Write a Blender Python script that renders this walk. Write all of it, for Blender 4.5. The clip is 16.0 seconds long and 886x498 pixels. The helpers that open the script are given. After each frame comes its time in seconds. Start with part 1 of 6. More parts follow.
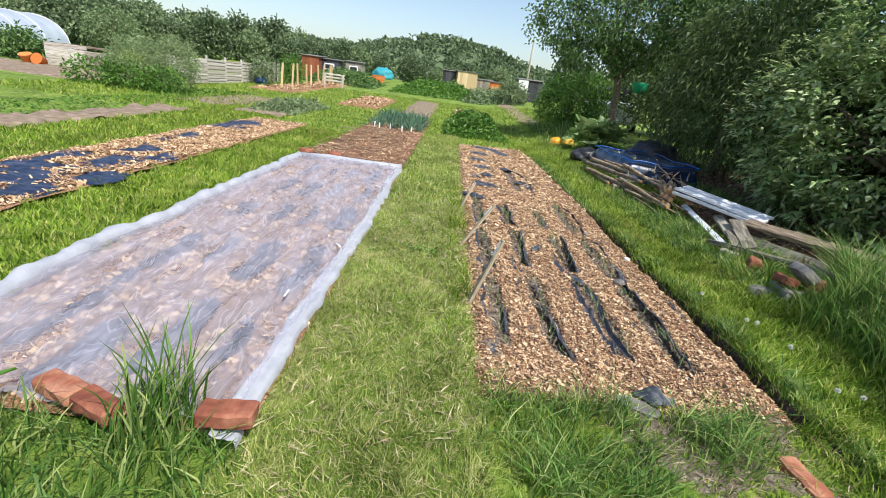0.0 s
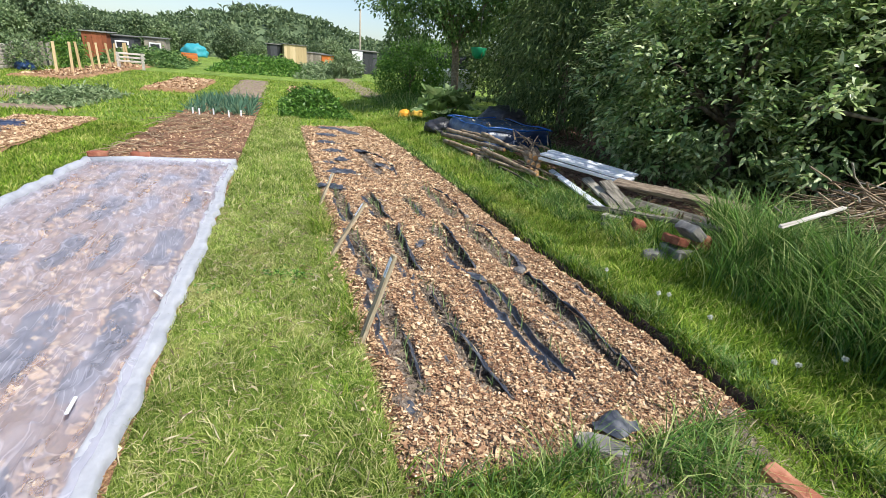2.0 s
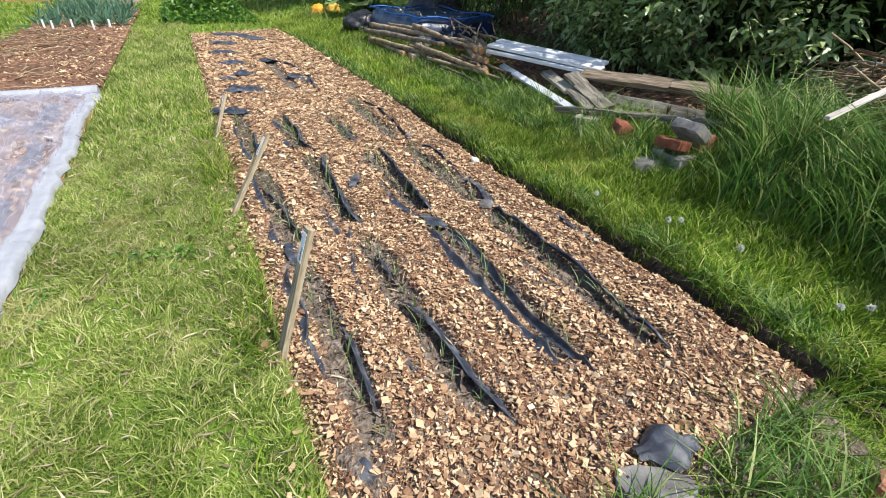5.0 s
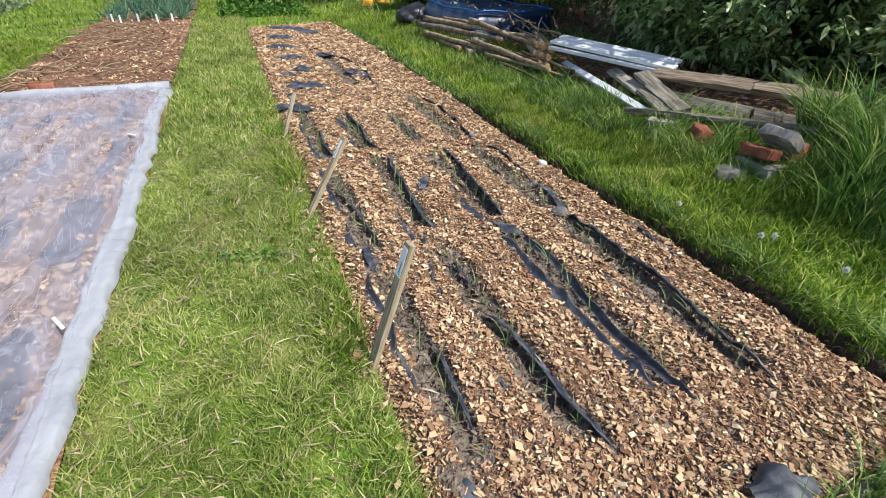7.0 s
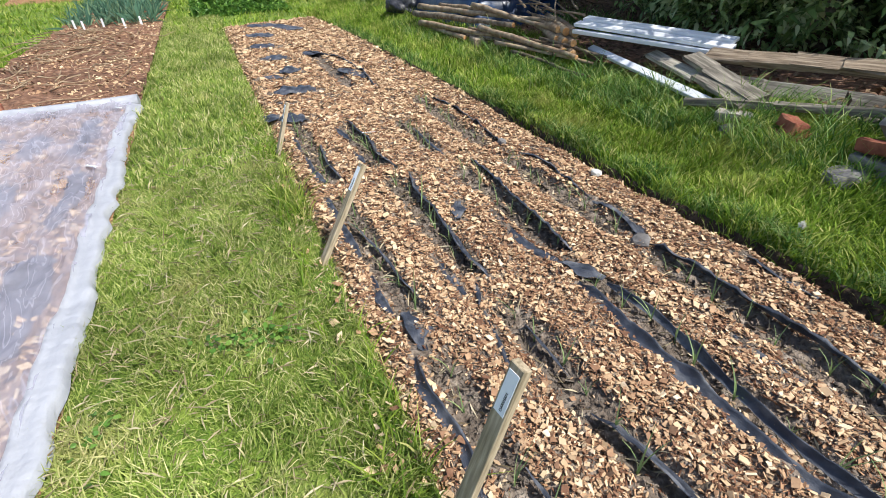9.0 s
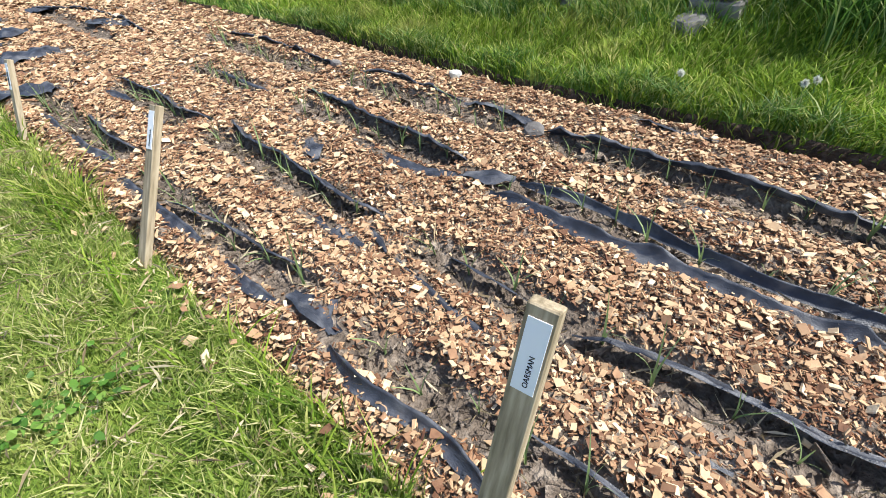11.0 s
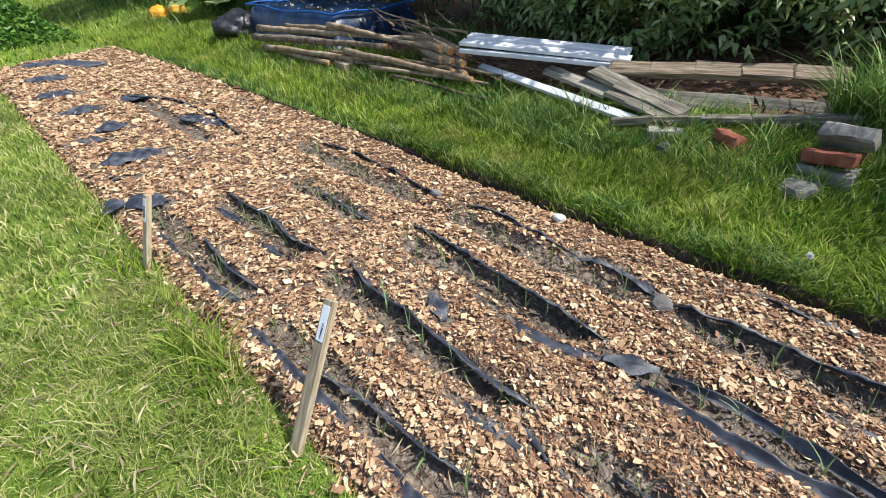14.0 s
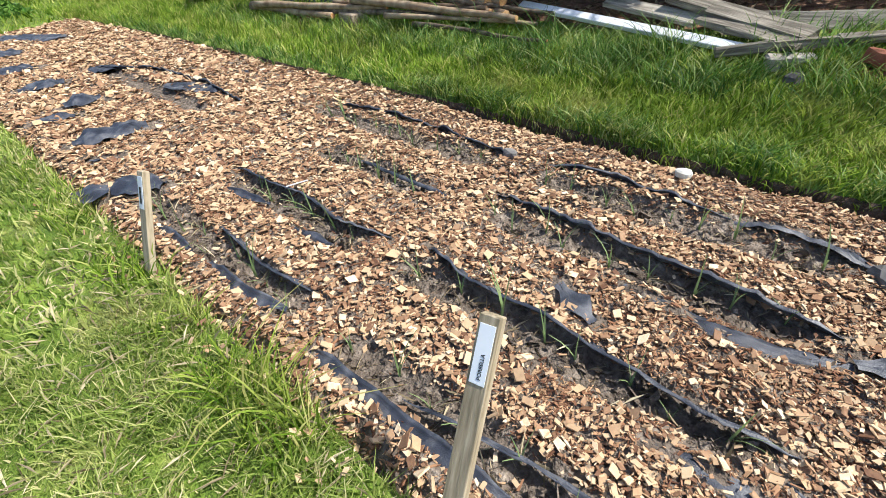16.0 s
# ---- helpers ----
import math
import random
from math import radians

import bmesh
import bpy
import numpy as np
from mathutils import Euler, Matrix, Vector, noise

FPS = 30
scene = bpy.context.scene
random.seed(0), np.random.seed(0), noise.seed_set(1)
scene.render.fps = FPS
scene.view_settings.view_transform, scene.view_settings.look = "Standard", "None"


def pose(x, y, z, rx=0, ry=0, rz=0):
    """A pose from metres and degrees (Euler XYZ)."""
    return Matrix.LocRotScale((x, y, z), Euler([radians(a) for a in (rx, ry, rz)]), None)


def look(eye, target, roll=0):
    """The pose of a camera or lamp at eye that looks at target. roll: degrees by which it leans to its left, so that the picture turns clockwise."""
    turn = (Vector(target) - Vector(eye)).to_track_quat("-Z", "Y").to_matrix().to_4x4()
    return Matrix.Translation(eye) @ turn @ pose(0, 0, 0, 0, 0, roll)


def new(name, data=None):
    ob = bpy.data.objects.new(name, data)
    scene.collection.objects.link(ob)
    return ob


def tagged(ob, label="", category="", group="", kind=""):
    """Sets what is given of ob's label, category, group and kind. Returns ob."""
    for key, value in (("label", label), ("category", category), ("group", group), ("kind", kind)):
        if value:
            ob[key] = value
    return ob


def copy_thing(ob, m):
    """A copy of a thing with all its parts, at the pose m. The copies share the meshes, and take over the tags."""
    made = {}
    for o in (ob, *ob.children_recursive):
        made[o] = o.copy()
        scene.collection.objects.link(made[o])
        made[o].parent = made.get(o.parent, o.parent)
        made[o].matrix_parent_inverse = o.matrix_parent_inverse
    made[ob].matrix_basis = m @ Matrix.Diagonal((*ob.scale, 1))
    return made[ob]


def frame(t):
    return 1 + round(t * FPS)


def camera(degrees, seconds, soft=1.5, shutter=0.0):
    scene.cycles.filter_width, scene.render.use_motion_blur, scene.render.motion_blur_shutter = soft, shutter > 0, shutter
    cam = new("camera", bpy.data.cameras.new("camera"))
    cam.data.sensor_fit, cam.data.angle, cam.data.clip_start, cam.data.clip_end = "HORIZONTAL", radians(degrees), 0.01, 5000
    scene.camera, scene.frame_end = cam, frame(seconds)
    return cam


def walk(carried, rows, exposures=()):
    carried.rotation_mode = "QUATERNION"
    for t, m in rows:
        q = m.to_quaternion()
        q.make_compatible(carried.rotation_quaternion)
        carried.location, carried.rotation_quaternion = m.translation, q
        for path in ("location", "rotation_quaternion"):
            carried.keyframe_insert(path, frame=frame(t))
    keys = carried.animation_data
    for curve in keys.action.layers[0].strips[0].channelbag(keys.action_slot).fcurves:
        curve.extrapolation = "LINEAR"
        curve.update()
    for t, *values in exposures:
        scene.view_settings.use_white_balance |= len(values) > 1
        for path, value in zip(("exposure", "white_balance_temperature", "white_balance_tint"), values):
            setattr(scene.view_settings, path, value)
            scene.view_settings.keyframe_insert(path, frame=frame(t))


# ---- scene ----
cam = camera(87.8, 16.0, soft=0.9)
PATH = [
    (0, (-0.314, -3.065, 1.476), (-0.269, -1.181, 0.804), 7.7),
    (0.5, (-0.373, -2.854, 1.448), (-0.138, -0.99, 0.763), 6.8),
    (1, (-0.354, -2.619, 1.442), (-0.007, -0.775, 0.751), 6.6),
    (1.5, (-0.343, -2.438, 1.43), (0.126, -0.629, 0.716), 6.5),
    (2, (-0.366, -2.24, 1.43), (0.269, -0.481, 0.721), 4.8),
    (2.5, (-0.308, -2.08, 1.386), (0.447, -0.394, 0.62), 3.4),
    (3, (-0.16, -1.913, 1.367), (0.619, -0.267, 0.541), 2.5),
    (3.5, (-0.105, -1.767, 1.331), (0.678, -0.154, 0.445), 1.5),
    (4, (-0.101, -1.555, 1.3), (0.708, 0.005, 0.345), 1.2),
    (4.2, (-0.092, -1.5, 1.29), (0.732, 0.036, 0.309), 1.0),
    (6.3, (-0.055, -1.387, 1.272), (0.621, 0.143, 0.175), 1.3),
    (6.5, (-0.082, -1.376, 1.289), (0.576, 0.165, 0.198), 1.0),
    (7, (-0.243, -1.262, 1.339), (0.41, 0.284, 0.251), 0.8),
    (7.5, (-0.383, -1.119, 1.371), (0.251, 0.446, 0.301), -0.4),
    (8, (-0.346, -0.954, 1.338), (0.253, 0.627, 0.27), -1.1),
    (8.2, (-0.314, -0.85, 1.334), (0.29, 0.724, 0.259), -1.0),
    (10.3, (-0.2, -0.276, 0.985), (0.715, 0.999, -0.254), -5.8),
    (10.5, (-0.191, -0.239, 0.958), (0.773, 0.977, -0.305), -6.0),
    (11, (-0.18, -0.18, 0.932), (0.897, 0.878, -0.379), -5.5),
    (11.5, (-0.175, -0.163, 0.916), (0.977, 0.78, -0.42), -4.9),
    (12, (-0.188, -0.15, 0.896), (1.003, 0.725, -0.452), -4.6),
    (12.5, (-0.199, -0.15, 0.951), (1.02, 0.688, -0.395), -4.6),
    (13, (-0.266, -0.037, 1.144), (0.978, 0.816, -0.169), -3.9),
    (13.5, (-0.314, 0.149, 1.264), (0.928, 1.142, 0.051), -2.9),
    (14, (-0.275, 0.347, 1.333), (0.874, 1.528, 0.199), -2.8),
    (14.5, (-0.281, 0.523, 1.304), (0.751, 1.805, 0.168), -2.8),
    (15, (-0.303, 0.74, 1.274), (0.713, 2.037, 0.141), -4.7),
    (15.5, (-0.247, 0.909, 1.17), (0.816, 2.14, 0.005), -5.8),
    (16, (-0.245, 1.025, 1.021), (0.896, 2.131, -0.194), -5.3),
]
walk(cam, [(t, look(eye, target, roll)) for t, eye, target, roll in PATH],
     [(0, 0.29), (4, 0.39), (7, 0.14), (8.2, 0.18), (10.3, 0.53), (13, 0.55), (14.5, 0.28), (16, 0.46)])

# ---- light ----
world = bpy.data.worlds.new("sky")
scene.world = world
world.use_nodes = True
wn = world.node_tree.nodes
sky = wn.new("ShaderNodeTexSky")
sky.sky_type, sky.sun_disc = "NISHITA", False
SUN_EL, SUN_AZ = 54.0, 144.0          # degrees; azimuth clockwise from +y
sky.sun_elevation, sky.sun_rotation = radians(SUN_EL), radians(SUN_AZ)
sky.air_density, sky.dust_density = 1.0, 1.5
wn["Background"].inputs["Strength"].default_value = 0.145
world.node_tree.links.new(sky.outputs[0], wn["Background"].inputs["Color"])
sun = new("sun", bpy.data.lights.new("sun", "SUN"))
sun.data.energy, sun.data.angle, sun.data.color = 5.0, radians(0.6), (0.97, 0.945, 0.885)
sx, sy = math.sin(radians(SUN_AZ)), math.cos(radians(SUN_AZ))
sun.matrix_world = look((sx * 60, sy * 60, 60 * math.tan(radians(SUN_EL))), (0, 0, 0))


# ---- materials ----
def mat(name, stops, rough=0.8, scale=20.0, bump=0.3, detail=6.0, island=False, blotch=0.0, metal=0.0,
        spec=0.3, translucent=0.0, bump_scale=None, stretch=(1, 1, 1), pieces=False, dist=0.01, patch=None, grain=0.35, spread=0.9, shift=-0.12):
    """A surface whose colour runs along stops by noise, or from piece to piece."""
    m = bpy.data.materials.new(name)
    m.use_nodes = True
    n, l = m.node_tree.nodes, m.node_tree.links
    b = n["Principled BSDF"]
    b.inputs["Roughness"].default_value, b.inputs["Metallic"].default_value = rough, metal
    b.inputs["Specular IOR Level"].default_value = spec
    geo, co = n.new("ShaderNodeNewGeometry"), n.new("ShaderNodeTexCoord")
    mp = n.new("ShaderNodeMapping")
    mp.inputs["Scale"].default_value = stretch
    l.new(co.outputs["Object"] if pieces else geo.outputs["Position"], mp.inputs["Vector"])
    tex = n.new("ShaderNodeTexNoise")
    tex.inputs["Scale"].default_value, tex.inputs["Detail"].default_value = scale, detail
    l.new(mp.outputs[0], tex.inputs["Vector"])
    ramp = n.new("ShaderNodeValToRGB")
    while len(ramp.color_ramp.elements) < len(stops):
        ramp.color_ramp.elements.new(0.5)
    for e, (p, c) in zip(ramp.color_ramp.elements, stops):
        e.position, e.color = p, (*c, 1)
    fac = tex.outputs["Fac"]
    if island or pieces:
        mixed = n.new("ShaderNodeMath")
        mixed.operation = "MULTIPLY_ADD"
        mixed.inputs[1].default_value = grain
        l.new(tex.outputs["Fac"], mixed.inputs[0])
        sub = n.new("ShaderNodeMath")
        sub.operation = "MULTIPLY_ADD"
        sub.inputs[1].default_value, sub.inputs[2].default_value = spread, shift
        if pieces:
            info = n.new("ShaderNodeObjectInfo")
            l.new(info.outputs["Random"], sub.inputs[0])
        else:
            l.new(geo.outputs["Random Per Island"], sub.inputs[0])
        l.new(sub.outputs[0], mixed.inputs[2])
        fac = mixed.outputs[0]
    l.new(fac, ramp.inputs[0])
    colour = ramp.outputs["Color"]
    if blotch:
        big = n.new("ShaderNodeTexNoise")
        big.inputs["Scale"].default_value, big.inputs["Detail"].default_value = 1.3, 3
        l.new(geo.outputs["Position"], big.inputs["Vector"])
        rr = n.new("ShaderNodeMapRange")
        rr.inputs["From Min"].default_value, rr.inputs["From Max"].default_value = 0.3, 0.7
        rr.inputs["To Min"].default_value, rr.inputs["To Max"].default_value = 1 - blotch, 1 + blotch
        l.new(big.outputs["Fac"], rr.inputs["Value"])
        mul = n.new("ShaderNodeVectorMath")
        mul.operation = "SCALE"
        l.new(colour, mul.inputs[0])
        l.new(rr.outputs[0], mul.inputs["Scale"])
        colour = mul.outputs[0]
    if patch:
        pn = n.new("ShaderNodeTexNoise")
        pn.inputs["Scale"].default_value, pn.inputs["Detail"].default_value = 2.6, 4
        l.new(geo.outputs["Position"], pn.inputs["Vector"])
        pr_ = n.new("ShaderNodeMapRange")
        pr_.inputs["From Min"].default_value, pr_.inputs["From Max"].default_value = 0.54, 0.74
        pr_.inputs["To Max"].default_value = patch[1]
        l.new(pn.outputs["Fac"], pr_.inputs["Value"])
        pm = n.new("ShaderNodeMix")
        pm.data_type = "RGBA"
        l.new(pr_.outputs[0], pm.inputs["Factor"])
        l.new(colour, pm.inputs["A"])
        pm.inputs["B"].default_value = (*patch[0], 1)
        colour = pm.outputs["Result"]
    l.new(colour, b.inputs["Base Color"])
    if bump:
        bt = n.new("ShaderNodeTexNoise")
        bt.inputs["Scale"].default_value, bt.inputs["Detail"].default_value = bump_scale or scale * 2, 5
        l.new(mp.outputs[0], bt.inputs["Vector"])
        bp = n.new("ShaderNodeBump")
        bp.inputs["Strength"].default_value, bp.inputs["Distance"].default_value = bump, dist
        l.new(bt.outputs["Fac"], bp.inputs["Height"])
        l.new(bp.outputs[0], b.inputs["Normal"])
    if translucent:
        tr = n.new("ShaderNodeBsdfTranslucent")
        l.new(colour, tr.inputs["Color"])
        mx = n.new("ShaderNodeMixShader")
        mx.inputs[0].default_value = translucent
        l.new(b.outputs[0], mx.inputs[1])
        l.new(tr.outputs[0], mx.inputs[2])
        l.new(mx.outputs[0], n["Material Output"].inputs["Surface"])
    return m


GRASS = mat("grass_blade", [(0.05, (0.065, 0.135, 0.014)), (0.38, (0.17, 0.285, 0.028)), (0.75, (0.31, 0.42, 0.055)), (0.95, (0.56, 0.53, 0.20))],
            0.6, 3, 0, island=True, blotch=0.3, translucent=0.35, spec=0.15, patch=((0.42, 0.38, 0.13), 0.55))
GRASS_DRY = mat("dry_lawn_blade", [(0.05, (0.10, 0.17, 0.028)), (0.36, (0.24, 0.34, 0.062)), (0.7, (0.42, 0.48, 0.135)), (0.93, (0.67, 0.62, 0.33))],
            0.6, 3, 0, island=True, blotch=0.25, translucent=0.35, spec=0.15, patch=((0.52, 0.46, 0.21), 0.6))
GRASS_LONG = mat("long_grass_blade", [(0.1, (0.04, 0.105, 0.018)), (0.6, (0.125, 0.255, 0.04)), (0.98, (0.44, 0.48, 0.19))],
                 0.55, 3, 0, island=True, blotch=0.2, translucent=0.3)
TURF = mat("turf", [(0.3, (0.075, 0.135, 0.018)), (0.5, (0.15, 0.24, 0.03)), (0.7, (0.26, 0.33, 0.06))], 0.9, 9, 0.8, blotch=0.3, bump_scale=120, dist=0.03, patch=((0.36, 0.34, 0.14), 0.5))
SOIL = mat("soil", [(0.3, (0.09, 0.068, 0.052)), (0.55, (0.21, 0.168, 0.133)), (0.75, (0.38, 0.32, 0.26))], 0.95, 30, 1.0, blotch=0.25, bump_scale=60, dist=0.03)
CHIP_BASE = mat("chip_litter", [(0.3, (0.10, 0.045, 0.022)), (0.5, (0.30, 0.165, 0.085)), (0.72, (0.52, 0.34, 0.19))], 0.9, 70, 1.0, blotch=0.2, bump_scale=90, dist=0.02)
CHIP_STOPS = [(0.05, (0.155, 0.075, 0.043)), (0.30, (0.325, 0.188, 0.107)), (0.58, (0.50, 0.338, 0.198)), (0.86, (0.645, 0.472, 0.295)), (1.0, (0.79, 0.65, 0.46))]
SHRED = mat("shredded_bark", [(0.05, (0.085, 0.036, 0.022)), (0.4, (0.24, 0.115, 0.062)), (0.75, (0.44, 0.26, 0.145)), (1.0, (0.64, 0.44, 0.26))], 0.85, 60, 0.3, island=True, bump_scale=150, dist=0.003)
CHIP = mat("wood_chip_face", CHIP_STOPS, 0.8, 60, 0.4, island=True, bump_scale=150, dist=0.003)
CHIP_PIECE = mat("wood_chip_piece_face", CHIP_STOPS, 0.8, 60, 0.4, pieces=True, bump_scale=150, dist=0.003)
# the grey-blue stops put some of the black membrane's sheen into its colour
MEMBRANE = mat("woven_black_membrane", [(0.3, (0.016, 0.019, 0.028)), (0.5, (0.042, 0.049, 0.068)), (0.72, (0.15, 0.155, 0.17))], 0.45, 14, 0.9, spec=0.5, bump_scale=260, dist=0.002)


# ---- mesh helpers ----
rng = np.random.default_rng(7)


def np_mesh(name, verts, faces, material, smooth=False):
    """One mesh of equal-sided faces from arrays."""
    me = bpy.data.meshes.new(name)
    verts, faces = np.asarray(verts, np.float32).reshape(-1, 3), np.asarray(faces, np.int32)
    k = faces.shape[1]
    me.vertices.add(len(verts))
    me.vertices.foreach_set("co", verts.ravel())
    me.loops.add(faces.size)
    me.loops.foreach_set("vertex_index", faces.ravel())
    me.polygons.add(len(faces))
    me.polygons.foreach_set("loop_start", np.arange(0, faces.size, k, dtype=np.int32))
    me.polygons.foreach_set("use_smooth", np.full(len(faces), smooth))
    me.update(calc_edges=True)
    me.materials.append(material)
    return me


def thing(name, label, category, group="", kind="", at=(0, 0, 0), data=None):
    ob = new(name, data)
    ob.location = at
    return tagged(ob, label, category, group, kind)


def part(name, bm, material, parent, label=""):
    """A bmesh, or a mesh, as one mesh object under a thing or a part."""
    if isinstance(bm, bpy.types.Mesh):
        me = bm
    else:
        me = bpy.data.meshes.new(name)
        bm.to_mesh(me)
        bm.free()
        me.materials.append(material)
    ob = new(name, me)
    ob.parent = parent
    return tagged(ob, label)


def grid_mesh(name, xs, ys, height, material, smooth=True):
    xs, ys = np.asarray(xs, float), np.asarray(ys, float)
    X, Y = np.meshgrid(xs, ys)
    V = np.stack([X, Y, height(X, Y)], -1)
    i = np.arange(len(ys) - 1)[:, None] * len(xs) + np.arange(len(xs) - 1)
    F = np.stack([i, i + 1, i + 1 + len(xs), i + len(xs)], -1).reshape(-1, 4)
    return np_mesh(name, V, F, material, smooth)


def waves(X, Y, scale, seed, octaves=4):
    """Smooth uneven heights, about -1 to 1."""
    r = np.random.default_rng(seed)
    out = np.zeros(np.broadcast(X, Y).shape)
    for o in range(octaves):
        for _ in range(5):
            a, p, k = r.uniform(0, 2 * np.pi), r.uniform(0, 2 * np.pi), r.uniform(0.7, 1.4) * 2 ** o / scale
            out += np.sin(k * 2 * np.pi * (X * np.cos(a) + Y * np.sin(a)) + p) * 0.45 / 2 ** o / 2
    return out


def smooth01(v, a, b):
    t = np.clip((v - a) / (b - a), 0, 1)
    return t * t * (3 - 2 * t)


BEDS = [(0.0, 1.82, -1.02, 9.7), (-2.72, -1.0, -1.5, 15.2), (-5.25, -3.95, -4.0, 9.1), (-8.0, -7.0, 3.0, 9.5), (-6.6, -5.0, 10.5, 16.5)]


def ground_z(X, Y):
    """The lawn: level, with a bank towards the hedge, a slow rise far off, and hollows under the beds."""
    z = (0.16 + 0.12 * (1 - smooth01(Y, 0.8, 2.6))) * smooth01(X, 2.0, 3.1) + 0.012 * waves(X, Y, 1.7, 3) - 0.01
    z = z + 0.9 * smooth01(Y, 14, 60) + 0.25 * smooth01(X, 3.0, 6.0) * smooth01(Y, 4, 12)
    z = z + 0.05 * smooth01(X, 1.80, 1.86) * smooth01(Y, -3.0, -1.6) * (1 - smooth01(Y, 8.0, 9.8))
    for x0, x1, y0, y1 in BEDS[:1]:
        d = np.minimum(np.minimum(X - x0, x1 - X), np.minimum(Y - y0, y1 - Y))
        z = z - 0.14 * smooth01(d, -0.01, 0.05)
    for x0, x1, y0, y1 in BEDS[1:]:
        d = np.minimum(np.minimum(X - x0, x1 - X), np.minimum(Y - y0, y1 - Y))
        z = z - 0.07 * smooth01(d, 0.03, 0.12)
    return z


# ---- setting ----
near_x = np.unique(np.concatenate([-np.geomspace(500, 6, 26), np.arange(-5.5, 6, 0.10), np.arange(-0.05, 0.1, 0.03), np.arange(1.73, 1.9, 0.02), np.geomspace(6, 500, 26)]))
near_y = np.concatenate([-np.geomspace(300, 6, 20), np.arange(-5.5, 14, 0.13), np.geomspace(14, 700, 30)])
thing("ground", "mown green lawn paths over the whole allotment", "ground", kind="structure",
      data=grid_mesh("ground", near_x, near_y, ground_z, TURF))


def blades(x0, x1, y0, y1, density, height, width, seed, keep=None, lean=0.6, segs=2):
    """Vertices and triangles of grass blades over a plot."""
    r = np.random.default_rng(seed)
    n = int((x1 - x0) * (y1 - y0) * density)
    X, Y = r.uniform(x0, x1, n), r.uniform(y0, y1, n)
    if keep is not None:
        ok = keep(X, Y, r)
        X, Y = X[ok], Y[ok]
        n = len(X)
    h = height * r.uniform(0.45, 1.25, n) * np.clip(1 + 0.6 * waves(X, Y, 0.4, seed + 1), 0.4, 2)
    w = width * r.uniform(0.6, 1.3, n)
    a, b = r.uniform(0, 2 * np.pi, n), 4.0 * waves(X, Y, 0.55, seed + 2) + r.normal(0, 1.5, n)
    out = lean * r.uniform(0.15, 1.3, n) * h
    Z = ground_z(X, Y) - 0.004
    base = np.stack([X, Y, Z], -1)
    side = np.stack([np.cos(a), np.sin(a), 0 * a], -1) * w[:, None] / 2
    bend = np.stack([np.cos(b), np.sin(b), 0 * b], -1)
    rows = []
    for s in range(segs):
        f = s / segs
        c = base + bend * (out * f * f)[:, None] + np.array([0, 0, 1]) * (h * (f - 0.25 * f * f * lean))[:, None]
        rows += [c - side * (1 - 0.35 * f), c + side * (1 - 0.35 * f)]
    tip = base + bend * out[:, None] + np.array([0, 0, 1]) * (h * (1 - 0.25 * lean))[:, None]
    V = np.stack(rows + [tip], 1)
    k = 2 * segs + 1
    tri = []
    for s in range(segs - 1):
        j = 2 * s
        tri += [(j, j + 1, j + 3), (j, j + 3, j + 2)]
    tri.append((k - 3, k - 2, k - 1))
    F = (np.arange(n)[:, None, None] * k + np.array(tri)[None]).reshape(-1, 3)
    return V.reshape(-1, 3), F


# ---- the leek bed ----
BED = (0.0, 1.82, -1.03, 9.6)
ROWS = [  # x of the left and right lip, then the stretches of y that lie open
    (0.12, 0.29, [(-0.60, 0.58), (0.72, 1.95), (2.08, 3.45)]),
    (0.47, 0.65, [(-0.62, 0.72), (0.86, 2.05), (2.20, 3.20)]),
    (0.92, 1.09, [(-0.55, 0.72), (0.84, 2.00), (2.25, 3.10)]),
    (1.26, 1.46, [(-0.62, 0.72), (0.80, 1.98), (2.18, 3.60)]),
    (0.84, 1.05, [(4.25, 6.30)]),
]


def slit(X, Y):
    """How far a spot lies inside an open slit, 0 to 1."""
    out = np.zeros(np.broadcast(X, Y).shape)
    wob = 0.018 * waves(X, Y, 0.45, 12)
    for a, b, runs in ROWS:
        for c, d in runs:
            mid, half = (a + b) / 2, (b - a) / 2
            end = smooth01(Y, c - 0.05, c + 0.14) * (1 - smooth01(Y, d - 0.14, d + 0.05))
            out = np.maximum(out, (1 - smooth01(np.abs(X + wob - mid), half * 0.42, half * 1.0)) * end)
    return out


def bed_edge(X, Y):
    """How far a spot lies inside the bed, in metres."""
    w = 0.03 * waves(X, Y, 0.5, 21)
    return np.minimum(np.minimum(X - BED[0] + w, BED[1] + 0.1 * smooth01(Y, 2, 4) * (1 - smooth01(Y, 7, 9.6)) - X + w), np.minimum(Y - BED[2] + w, BED[3] + 0.25 * X - Y + w))


def bed_z(X, Y):
    s = slit(X, Y)
    top = -0.002 + 0.014 * waves(X, Y, 0.35, 31) + 0.009 * waves(X, Y, 0.12, 32)
    soil = -0.030 + 0.012 * waves(X, Y, 0.12, 33, 4) + 0.009 * waves(X, Y, 0.05, 34)
    e = smooth01(bed_edge(X, Y), -0.03, 0.10)
    return (top * (1 - s) + soil * s) * e - 0.075 * (1 - e)


bed = thing("planting_bed", "long vegetable bed mulched with wood chips over black membrane", "garden bed", kind="structure")
bx, by = np.arange(-0.06, 2.06, 0.02), np.concatenate([np.arange(-1.12, 3.7, 0.02), np.arange(3.7, 10.2, 0.05)])
part("soil", grid_mesh("soil", bx, by, bed_z, SOIL), SOIL, bed, "crumbly dry grey-brown soil")


